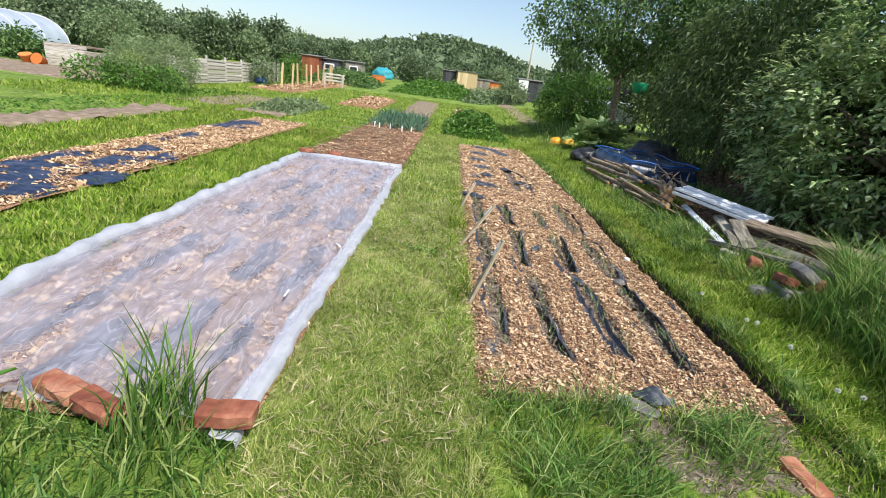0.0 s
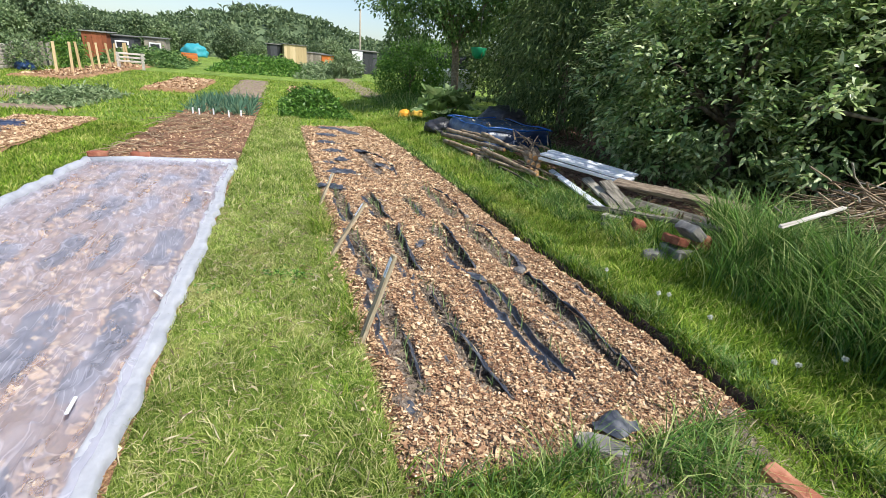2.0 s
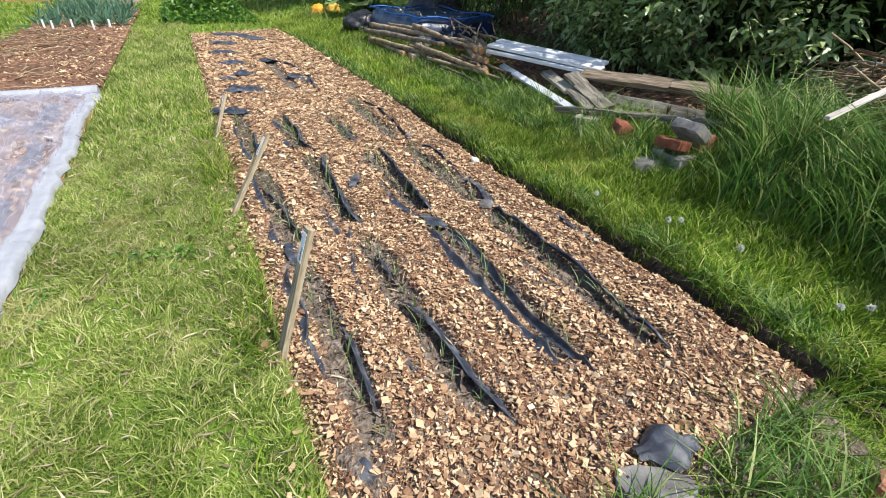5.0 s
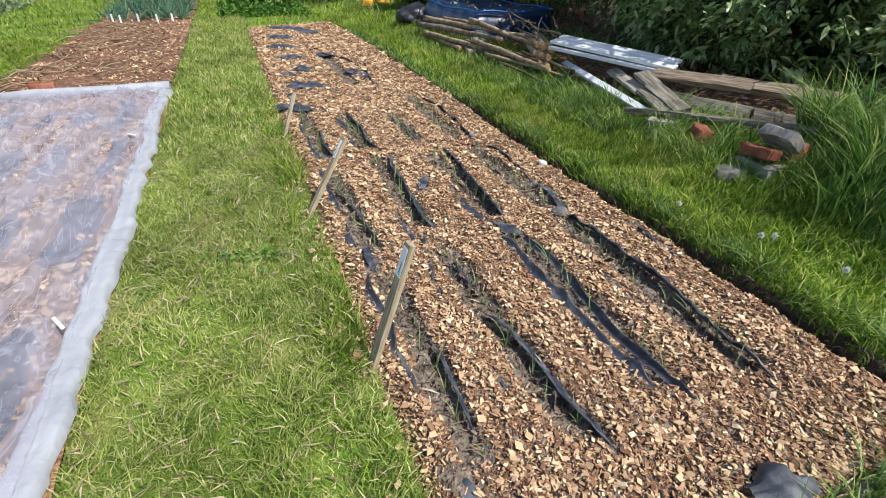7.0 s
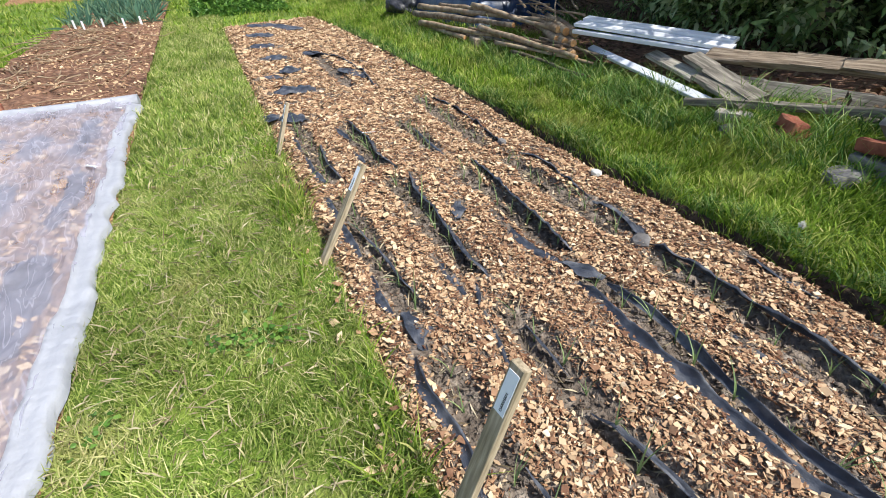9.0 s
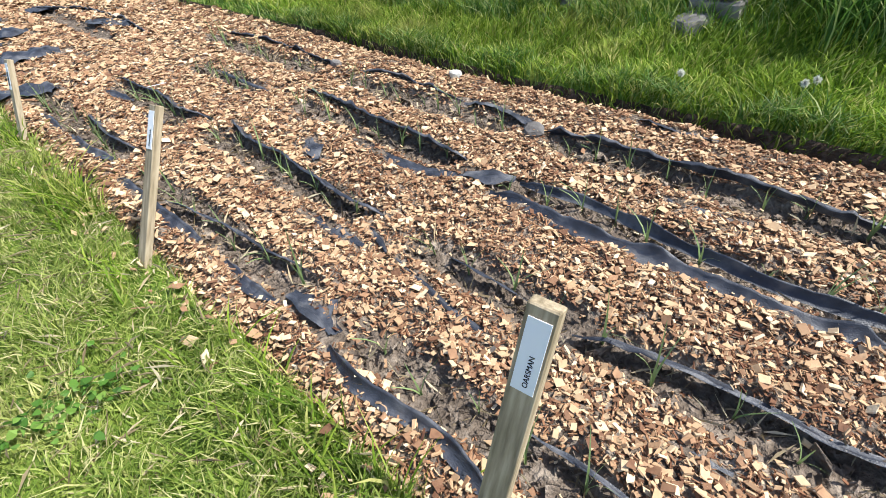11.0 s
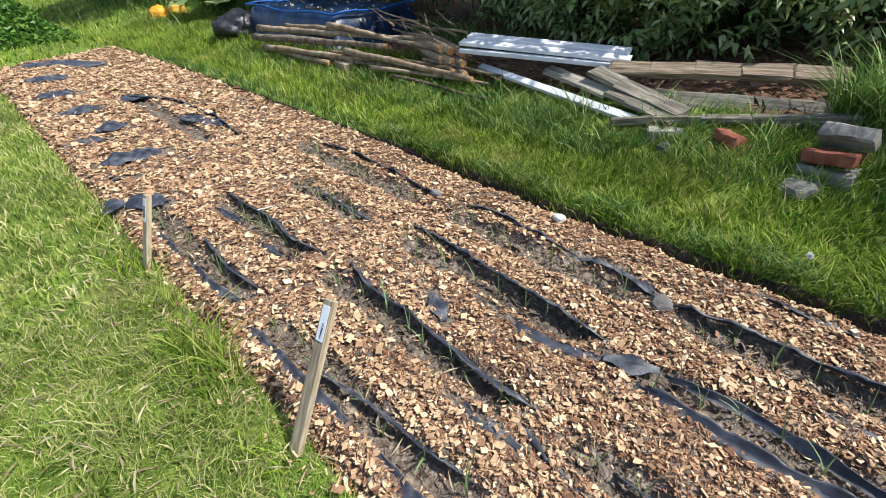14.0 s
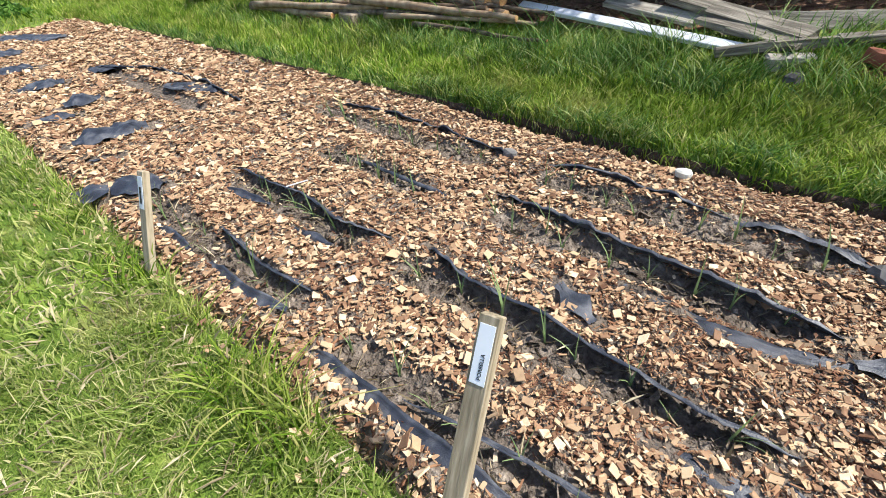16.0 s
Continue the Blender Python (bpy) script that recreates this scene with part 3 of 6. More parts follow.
YELLOW = mat("yellow_plastic", [(0.3, (0.72, 0.34, 0.03)), (0.7, (0.82, 0.50, 0.08))], 0.5, 8, 0.1, pieces=True)
ROOF_FELT = mat("roofing_felt", [(0.3, (0.10, 0.10, 0.095)), (0.7, (0.20, 0.19, 0.18))], 0.95, 5, 0.3, pieces=True)
WHITE_PAINT = mat("white_paint", [(0.3, (0.70, 0.71, 0.72)), (0.7, (0.80, 0.80, 0.80))], 0.6, 5, 0.1, pieces=True)
GLASS_FILM = mat("polythene_film", [(0.3, (0.50, 0.57, 0.70)), (0.7, (0.64, 0.70, 0.80))], 0.35, 1.5, 0.2, translucent=0.4)
FLOWER = mat("white_flower", [(0.3, (0.72, 0.72, 0.66)), (0.7, (0.8, 0.8, 0.74))], 0.8, 30, 0.2, translucent=0.3)

FLEECE_MAT = bpy.data.materials.new("garden_fleece")
FLEECE_MAT.use_nodes = True
_n, _l = FLEECE_MAT.node_tree.nodes, FLEECE_MAT.node_tree.links
_b = _n["Principled BSDF"]
_b.inputs["Base Color"].default_value, _b.inputs["Roughness"].default_value = (0.60, 0.59, 0.70, 1), 0.5
_g, _t = _n.new("ShaderNodeNewGeometry"), _n.new("ShaderNodeTexNoise")
_t.inputs["Scale"].default_value, _t.inputs["Detail"].default_value, _t.inputs["Distortion"].default_value = 2.2, 5, 1.2
_mp = _n.new("ShaderNodeMapping")
_mp.inputs["Rotation"].default_value, _mp.inputs["Scale"].default_value = (0, 0, 0.6), (2.6, 0.7, 1)
_l.new(_g.outputs["Position"], _mp.inputs["Vector"])
_l.new(_mp.outputs[0], _t.inputs["Vector"])
_r = _n.new("ShaderNodeMapRange")
_r.inputs["From Min"].default_value, _r.inputs["From Max"].default_value = 0.3, 0.7
_r.inputs["To Min"].default_value, _r.inputs["To Max"].default_value = 0.27, 0.60
_l.new(_t.outputs["Fac"], _r.inputs["Value"])
# thin bright streaks: crease highlights painted in through higher opacity
_mc, _tc = _n.new("ShaderNodeMapping"), _n.new("ShaderNodeTexNoise")
_mc.inputs["Rotation"].default_value, _mc.inputs["Scale"].default_value = (0, 0, -0.35), (2.2, 0.55, 1)
_tc.inputs["Scale"].default_value, _tc.inputs["Detail"].default_value, _tc.inputs["Distortion"].default_value = 2.6, 3, 0.8
_l.new(_g.outputs["Position"], _mc.inputs["Vector"])
_l.new(_mc.outputs[0], _tc.inputs["Vector"])
_pp = _n.new("ShaderNodeMath")
_pp.operation = "PINGPONG"
_pp.inputs[1].default_value = 0.055
_l.new(_tc.outputs["Fac"], _pp.inputs[0])
_cr = _n.new("ShaderNodeMapRange")
_cr.inputs["From Min"].default_value, _cr.inputs["From Max"].default_value = 0.0, 0.012
_cr.inputs["To Min"].default_value, _cr.inputs["To Max"].default_value = 0.24, 0.0
_l.new(_pp.outputs[0], _cr.inputs["Value"])
_ad = _n.new("ShaderNodeMath")
_l.new(_r.outputs[0], _ad.inputs[0])
_l.new(_cr.outputs[0], _ad.inputs[1])
_tr, _tl, _m1, _m2 = _n.new("ShaderNodeBsdfTransparent"), _n.new("ShaderNodeBsdfTranslucent"), _n.new("ShaderNodeMixShader"), _n.new("ShaderNodeMixShader")
_tl.inputs["Color"].default_value = (0.60, 0.59, 0.70, 1)
_m1.inputs[0].default_value = 0.35
_l.new(_b.outputs[0], _m1.inputs[1]), _l.new(_tl.outputs[0], _m1.inputs[2])
_l.new(_ad.outputs[0], _m2.inputs[0]), _l.new(_tr.outputs[0], _m2.inputs[1]), _l.new(_m1.outputs[0], _m2.inputs[2])
_l.new(_m2.outputs[0], _n["Material Output"].inputs["Surface"])
FLEECE_ROLL = mat("rolled_fleece", [(0.3, (0.44, 0.46, 0.52)), (0.7, (0.56, 0.58, 0.64))], 0.55, 9, 0.5, translucent=0.3, bump_scale=24, dist=0.02)


# ---- shape helpers ----
def box(sx, sy, sz, bevel=0.0, jitter=0.0, seed=0, segs=1, centre=(0, 0, 0)):
    """A block with worn edges; long ones are cut along x and bent a little."""
    bm = bmesh.new()
    bmesh.ops.create_cube(bm, size=1)
    if segs > 1:
        along = [e for e in bm.edges if abs(e.verts[0].co.x - e.verts[1].co.x) > 0.5]
        bmesh.ops.subdivide_edges(bm, edges=along, cuts=segs - 1)
    r = random.Random(seed)
    for v in bm.verts:
        v.co = Vector((v.co.x * sx, v.co.y * sy, v.co.z * sz))
    if bevel:
        bmesh.ops.bevel(bm, geom=list(bm.edges), offset=bevel, segments=1, affect="EDGES")
    for v in bm.verts:
        if jitter:
            v.co += Vector([r.uniform(-jitter, jitter) for _ in range(3)])
            v.co.z += jitter * 2 * math.sin(v.co.x * 2.2 + seed)
        v.co += Vector(centre)
    return bm


def tube(points, radii, sides=7, rough=0.0, seed=0, name="tube", material=None, cap=True):
    """A tapered limb through the points."""
    r = np.random.default_rng(seed)
    P, R = np.array(points, float), np.array(radii, float)
    T = np.gradient(P, axis=0)
    T /= np.linalg.norm(T, axis=1)[:, None]
    ref = np.array([0.31, 0.17, 0.93]) if abs(T[0, 2]) < 0.8 else np.array([0.9, 0.3, 0.1])
    A = np.cross(T, ref)
    A /= np.linalg.norm(A, axis=1)[:, None]
    B = np.cross(T, A)
    a = np.linspace(0, 2 * np.pi, sides, endpoint=False)
    V = P[:, None] + (A[:, None] * np.cos(a)[None, :, None] + B[:, None] * np.sin(a)[None, :, None]) * (R[:, None] * (1 + rough * r.normal(0, 1, (len(P), sides))))[..., None]
    n = len(P)
    bm = bmesh.new()
    vs = [[bm.verts.new(V[i, j]) for j in range(sides)] for i in range(n)]
    for i in range(n - 1):
        for j in range(sides):
            bm.faces.new((vs[i][j], vs[i][(j + 1) % sides], vs[i + 1][(j + 1) % sides], vs[i + 1][j]))
    if cap:
        bm.faces.new(vs[0][::-1])
        bm.faces.new(vs[-1])
    for f in bm.faces:
        f.smooth = len(f.verts) == 4
    return bm


def along(p0, p1, roll=0.0):
    """The pose of a thing whose local x runs from p0 to p1."""
    d = (Vector(p1) - Vector(p0))
    x = d.normalized()
    y = Vector((0, 0, 1)).cross(x).normalized()
    m = Matrix((x, y, x.cross(y))).transposed().to_4x4()
    return Matrix.Translation((Vector(p0) + Vector(p1)) / 2) @ m @ Matrix.Rotation(radians(roll), 4, "X"), d.length


def board(name, p0, p1, w, t, material, label, category, roll=0.0, seed=0, group="", jitter=0.004):
    m, L = along(p0, p1, roll)
    bm = box(L, w, t, min(w, t) * 0.12, jitter, seed, max(3, int(L / 0.25)))
    me = bpy.data.meshes.new(name)
    bm.to_mesh(me)
    bm.free()
    me.materials.append(material)
    ob = thing(name, label, category, group, data=me)
    ob.matrix_world = m
    return ob


def log(name, p0, p1, r0, r1, material, label, category, seed=0, group="", wob=0.02, cut=False):
    """A thing of one bark part and, where sawn, a pale cut face."""
    r = np.random.default_rng(seed)
    m, L = along(p0, p1)
    n = max(4, int(L / 0.15))
    x = np.linspace(-L / 2, L / 2, n)
    P = np.stack([x, wob * np.cumsum(r.normal(0, 0.5, n)) * 0.6, wob * np.cumsum(r.normal(0, 0.4, n)) * 0.5], -1)
    P[:, 1:] -= np.linspace(0, 1, n)[:, None] * P[-1, 1:]
    R = np.linspace(r0, r1, n) * r.uniform(0.9, 1.1, n)
    ob = thing(name, label, category, group)
    ob.matrix_world = m
    part("bark", tube(P, R, 8, 0.06, seed), material, ob)
    if cut:
        for end, rad in ((P[0], R[0]), (P[-1], R[-1])):
            s = 1 if end[0] > 0 else -1
            part("sawn_end", tube([end + (0.001 * s, 0, 0), end + (0.006 * s, 0, 0)], [rad * 0.9, rad * 0.88], 8), CUT_WOOD, ob, "orange sawn end grain")
    return ob


def leaves(C, D, length, width, seed, fold=0.25, material=None, name="leaves"):
    """Small folded leaves at the points C, pointing along D, as two bent halves each."""
    r = np.random.default_rng(seed)
    n = len(C)
    D = D + r.normal(0, 0.35, (n, 3))
    D /= np.linalg.norm(D, axis=1)[:, None]
    S = np.cross(D, r.normal(0, 0.5, (n, 3)) + np.array([0, 0, 1.0]))
    S /= np.maximum(np.linalg.norm(S, axis=1), 1e-6)[:, None]
    U = np.cross(S, D)
    L = (length * r.uniform(0.6, 1.25, n))[:, None]
    W = (width * r.uniform(0.7, 1.25, n))[:, None]
    mid = C + D * L * 0.45
    tip = C + D * L - U * L * 0.18
    V = np.stack([C, mid + S * W / 2 + U * W * fold, tip, mid - S * W / 2 + U * W * fold, ], 1)
    k = np.arange(n)[:, None, None] * 4
    F = (k + np.array([(0, 1, 2), (0, 2, 3)])[None]).reshape(-1, 3)
    return V.reshape(-1, 3), F


def oval_leaves(C, D, length, width, seed):
    """Leaves with a rounder outline and a bent midrib, six corners each."""
    r = np.random.default_rng(seed)
    n = len(C)
    D = D + r.normal(0, 0.25, (n, 3))
    D /= np.linalg.norm(D, axis=1)[:, None]
    S = np.cross(D, r.normal(0, 0.4, (n, 3)) + np.array([0, 0, 1.0]))
    S /= np.maximum(np.linalg.norm(S, axis=1), 1e-6)[:, None]
    U = np.cross(S, D)
    L, W_ = (length * r.uniform(0.55, 1.2, n))[:, None], (width * r.uniform(0.7, 1.2, n))[:, None]
    a, b = C + D * L * 0.30 + U * W_ * 0.2, C + D * L * 0.68 - U * L * 0.03
    V = np.stack([C, a + S * W_ * 0.5, b + S * W_ * 0.40, C + D * L - U * L * 0.16, b - S * W_ * 0.40, a - S * W_ * 0.5], 1)
    F = (np.arange(n)[:, None, None] * 6 + np.array([(0, 1, 5), (1, 2, 5), (5, 2, 4), (2, 3, 4)])[None]).reshape(-1, 3)
    return V.reshape(-1, 3), F


def crown_points(blobs, n, seed, inner=0.55, per=7, spread=0.22):
    """Leaf sprays spread through lumpy ellipsoids: places and directions."""
    r = np.random.default_rng(seed)
    vol = np.array([b[3] * b[4] + b[4] * b[5] + b[3] * b[5] for b in blobs])
    pick = r.choice(len(blobs), n // per, p=vol / vol.sum())
    B = np.array(blobs)[pick]
    d = r.normal(0, 1, (len(B), 3))
    d /= np.linalg.norm(d, axis=1)[:, None]
    lump = 1 + 0.16 * np.sin(d[:, 0] * 7 + pick) * np.sin(d[:, 1] * 6 + pick * 2) + 0.10 * np.sin(d[:, 2] * 11 + pick)
    rad = r.uniform(inner, 1.0, len(B)) ** 0.6 * lump
    c = B[:, :3] + d * B[:, 3:6] * rad[:, None]
    C = np.repeat(c, per, 0) + r.normal(0, spread, (len(c) * per, 3))
    D = np.repeat(d, per, 0) * 0.7 + r.normal(0, 0.7, (len(c) * per, 3)) + np.array([0, 0, -0.1])
    return C, D


def tree(name, label, category, at, blobs, n, length, width, material, trunk=None, seed=0, limbs=5, spread=0.22, per=7, inner=0.55, group="", min_z=None, droop=0.1, oval=False, gaps=None, flat=1.0):
    """A tree or shrub: trunk, limbs into the crown, and a crown of many small leaves. Blobs are relative to its foot."""
    ob = thing(name, label, category, group, at=at)
    r = random.Random(seed)
    h, r0 = trunk or (0.5, 0.05)
    top = Vector((r.uniform(-0.1, 0.1), r.uniform(-0.1, 0.1), h))
    part("trunk", tube([(0, 0, -0.15), (0.03, 0.02, h * 0.35), (0.0, 0.05, h * 0.7), top], [r0 * 1.35, r0, r0 * 0.9, r0 * 0.75], 9, 0.05, seed), BARK, ob)
    for q in range(limbs):
        b = blobs[q % len(blobs)]
        end = Vector(b[:3]) + Vector((r.uniform(-0.5, 0.5) * b[3], r.uniform(-0.5, 0.5) * b[4], r.uniform(-0.2, 0.6) * b[5]))
        mid = top.lerp(end, 0.5) + Vector((r.uniform(-0.2, 0.2), r.uniform(-0.2, 0.2), 0.15))
        part("limb", tube([top * 0.85, mid, end], [r0 * 0.5, r0 * 0.3, r0 * 0.1], 6, 0.05, seed + q), BARK, ob)
    C, D = crown_points(blobs, n, seed, inner, per, spread)
    D[:, 2] = D[:, 2] * flat - droop * flat
    if gaps is not None:
        hollow = np.sin(C[:, 0] * 5.1 + C[:, 2] * 3.3 + seed) * np.sin(C[:, 1] * 4.3 - C[:, 2] * 2.6) + 0.6 * np.sin(C[:, 1] * 8.7 + C[:, 2] * 7.9)
        C, D = C[hollow > gaps], D[hollow > gaps]
    if min_z is not None:
        ok = C[:, 2] > min_z
        C, D = C[ok], D[ok]
    part("crown", np_mesh("crown", *(oval_leaves if oval else leaves)(C, D, length, width, seed + 5), material), material, ob)
    return ob


def brick(at, rz, size=(0.215, 0.1, 0.065), tilt=(0, 0), material=None, label="worn red clay brick", name="brick", seed=0, category="brick"):
    me = bpy.data.meshes.new(name)
    bm = box(*size, 0.010, 0.005, seed, 3)
    bm.to_mesh(me)
    bm.free()
    me.materials.append(material or BRICK)
    ob = thing(name, label, category, data=me)
    ob.matrix_world = pose(*at, tilt[0], tilt[1], rz)
    return ob


def stone(at, size, seed, material=None, label="rough grey stone lying in the grass", name="stone"):
    bm = bmesh.new()
    bmesh.ops.create_icosphere(bm, subdivisions=2, radius=0.5)
    r = np.random.default_rng(seed)
    for v in bm.verts:
        k = 1 + 0.22 * math.sin(v.co.x * 7 + seed) * math.sin(v.co.y * 6 + seed * 2) + r.uniform(-0.06, 0.06)
        v.co = Vector((max(-0.4, min(0.4, v.co.x * k)) * size[0] * 1.2, max(-0.4, min(0.4, v.co.y * k)) * size[1] * 1.2, max(-0.38, min(0.38, v.co.z * k)) * size[2] * 1.3))
    me = bpy.data.meshes.new(name)
    bm.to_mesh(me)
    bm.free()
    me.materials.append(material or STONE)
    ob = thing(name, label, "stone", data=me)
    ob.matrix_world = pose(*at, 0, 0, seed * 37)
    return ob


def gz(x, y):
    return float(ground_z(np.array([x]), np.array([y]))[0])


def text_mesh(body, size, depth=0.0004):
    cu = bpy.data.curves.new("lettering", "FONT")
    cu.body, cu.size, cu.align_x, cu.align_y, cu.extrude = body, size, "CENTER", "CENTER", depth
    tmp = bpy.data.objects.new("lettering", cu)
    scene.collection.objects.link(tmp)
    bpy.context.view_layer.update()
    me = bpy.data.meshes.new_from_object(tmp.evaluated_get(bpy.context.evaluated_depsgraph_get()))
    bpy.data.objects.remove(tmp)
    bpy.data.curves.remove(cu)
    me.materials.clear()
    me.materials.append(INK)
    return me


# ---- grass ----
def off_bed(X, Y, r):
    ok = bed_edge(X, Y) < 0.012 + 0.02 * r.random(len(X))
    for x0, x1, y0, y1 in BEDS[1:]:
        ok &= ~((X > x0 + 0.02) & (X < x1 - 0.02) & (Y > y0) & (Y < y1))
    ok &= ~((X > 0.62 + 0.1 * r.random(len(X))) & (X < 1.62) & (Y > -1.6) & (Y < -0.85) & (r.random(len(X)) < 0.5))
    return ok


path_lawn = [blades(-1.02, 0.06, -3.4, 2.6, 12500, 0.060, 0.0048, 51, off_bed, 1.0),
             blades(-1.05, 0.05, 2.6, 11.5, 2600, 0.07, 0.010, 52, off_bed, 0.8)]
thing("path_grass", "dry yellow-green mown grass path beside the bed", "grass", kind="stuff", data=np_mesh("path_grass", *join(path_lawn), GRASS_DRY))
lawn = [blades(-0.16, 0.06, -1.0, 4.2, 2600, 0.115, 0.006, 64, lambda X, Y, r: waves(X, Y, 0.8, 5) > -0.1, 0.9, 3),
        blades(-0.16, 0.02, 1.7, 2.1, 3000, 0.18, 0.006, 71, None, 0.9, 3),
        blades(0.06, 1.8, -2.6, -0.8, 6000, 0.06, 0.005, 57, off_bed, 0.9),
        blades(1.72, 2.9, -2.2, 3.5, 7800, 0.080, 0.0068, 53, off_bed, 0.8, 3),
        blades(1.7, 3.4, 3.5, 11.5, 2400, 0.11, 0.010, 54, off_bed, 0.7),
        blades(-4.0, -2.65, -1.8, 9.0, 1900, 0.08, 0.013, 55, off_bed, 0.8),
        blades(-7.2, -5.2, 1.0, 12.0, 850, 0.09, 0.018, 56, off_bed, 0.8),
        blades(-13.0, 5.0, 9.0, 30.0, 170, 0.11, 0.030, 58, off_bed, 0.8, 1)]
thing("lawn_grass", "short mown lawn grass between the beds", "grass", kind="stuff", data=np_mesh("lawn_grass", *join(lawn), GRASS))


def verge(X, Y, r):
    """Where the uncut grass stands: the bank by the hedge and the pile's foot."""
    edge = 2.62 + 0.10 * waves(X, Y, 0.9, 77) + 0.12 * smooth01(Y, 2, 5) - 0.1 * (1 - smooth01(Y, -1.5, 0))
    return X > edge + r.uniform(-0.12, 0.3, len(X))


long_grass = [blades(2.4, 3.6, -2.2, 0.75, 7500, 0.40, 0.0075, 61, lambda X, Y, r: verge(X + 0.1, Y, r) & ((X < 3.2) | (r.random(len(X)) < 0.3)) & ((Y < 0.12 + 0.25 * (X - 2.9)) | ((X > 3.0) & (Y < 0.6))), 0.8, 4),
              blades(2.35, 3.0, 0.2, 3.4, 4200, 0.14, 0.006, 62, lambda X, Y, r: verge(X + 0.12, Y, r) & (X < 2.62 + 0.1 * smooth01(Y, 1.5, 2.5)), 1.0, 3),
              blades(2.5, 4.6, 3.3, 14, 700, 0.24, 0.010, 63, lambda X, Y, r: verge(X, Y, r) & ((X < 2.8) | (X > 3.9)), 1.0, 3),
              blades(1.80, 1.95, -2.2, 3.2, 8000, 0.095, 0.0055, 65, lambda X, Y, r: X > 1.805 + 0.03 * r.random(len(X)), 1.0, 3),
              blades(1.80, 1.97, 3.2, 9.0, 2200, 0.10, 0.008, 76, None, 0.9, 2),
              blades(0.0, 0.82, -1.95, -1.04, 3600, 0.17, 0.0055, 66, lambda X, Y, r: waves(X, Y, 0.5, 15) + 0.7 * smooth01(X, 0.0, 0.25) > r.uniform(0.0, 0.7, len(X)), 1.0, 3),
              blades(0.92, 1.60, -1.75, -0.82, 3400, 0.17, 0.006, 67, lambda X, Y, r: (X - 1.24 - 0.35 * (Y + 1.15)) ** 2 * 1.3 + (Y + 1.15) ** 2 < 0.10 * r.uniform(0.5, 1.2, len(X)), 1.1, 3),
              blades(-2.9, -0.95, -2.1, -1.58, 1500, 0.20, 0.008, 68, None, 0.9, 3),
              blades(-1.47, -1.2, -1.72, -1.45, 2600, 0.42, 0.009, 69, None, 0.45, 4),
              blades(2.32, 2.66, 1.5, 7.2, 2200, 0.13, 0.007, 72, lambda X, Y, r: waves(X, Y, 0.6, 6) > -0.35, 1.0, 3),
              blades(2.45, 2.98, 0.15, 1.55, 2600, 0.16, 0.006, 73, lambda X, Y, r: waves(X, Y, 0.4, 7) > -0.25, 0.9, 3),
              blades(2.3, 2.62, 0.9, 4.6, 1700, 0.15, 0.005, 74, lambda X, Y, r: waves(X, Y, 0.5, 11) > 0.0, 0.8, 3),
              blades(2.5, 2.78, 1.75, 2.9, 1500, 0.24, 0.006, 75, None, 0.9, 3),
              blades(3.0, 5.2, 13.0, 18.0, 160, 0.45, 0.016, 70, None, 0.8, 3)]
thing("long_grass", "tall uncut grass along the hedge bank", "grass", kind="stuff", data=np_mesh("long_grass", *join(long_grass), GRASS_LONG))

r_ = np.random.default_rng(91)
GX, GY = r_.uniform(-1.0, 0.02, 3200), r_.uniform(-2.8, 3.2, 3200)
thing("dry_thatch", "dead straw-coloured clippings in the lawn", "dry grass", kind="stuff", data=np_mesh("dry_thatch", *leaves(
      np.stack([GX, GY, ground_z(GX, GY) + 0.022], -1), r_.normal(0, 1, (3200, 3)) * np.array([1, 1, 0.25]) + np.array([0, 0, 0.12]), 0.075, 0.0032, 96, 0.0), STRAW))
KX, KY = r_.normal(-0.04, 0.05, 260), r_.uniform(-0.9, 4.5, 260)
thing("stray_chips", "stray wood chips in the grass edge", "wood chips", kind="stuff", data=np_mesh("stray_chips", *scatter_chips(KX, KY, ground_z(KX, KY) + 0.03, 0.017, 97), CHIP))
for q, (x, y, n_) in enumerate([(-0.44, 0.91, 60), (-0.32, 0.90, 45), (-0.86, 0.68, 25)]):
    VX, VY = r_.normal(x, 0.05, n_), r_.normal(y, 0.06, n_)
    thing("clover_patch", "low dark green clover leaves in the lawn", "clover", kind="stuff", data=np_mesh("clover_patch", *oval_leaves(
          np.stack([VX, VY, ground_z(VX, VY) + r_.uniform(0.02, 0.06, n_)], -1), r_.normal(0, 1, (n_, 3)) * np.array([1, 1, 0.3]), 0.026, 0.019, 98 + q), LEAF_BRIGHT))

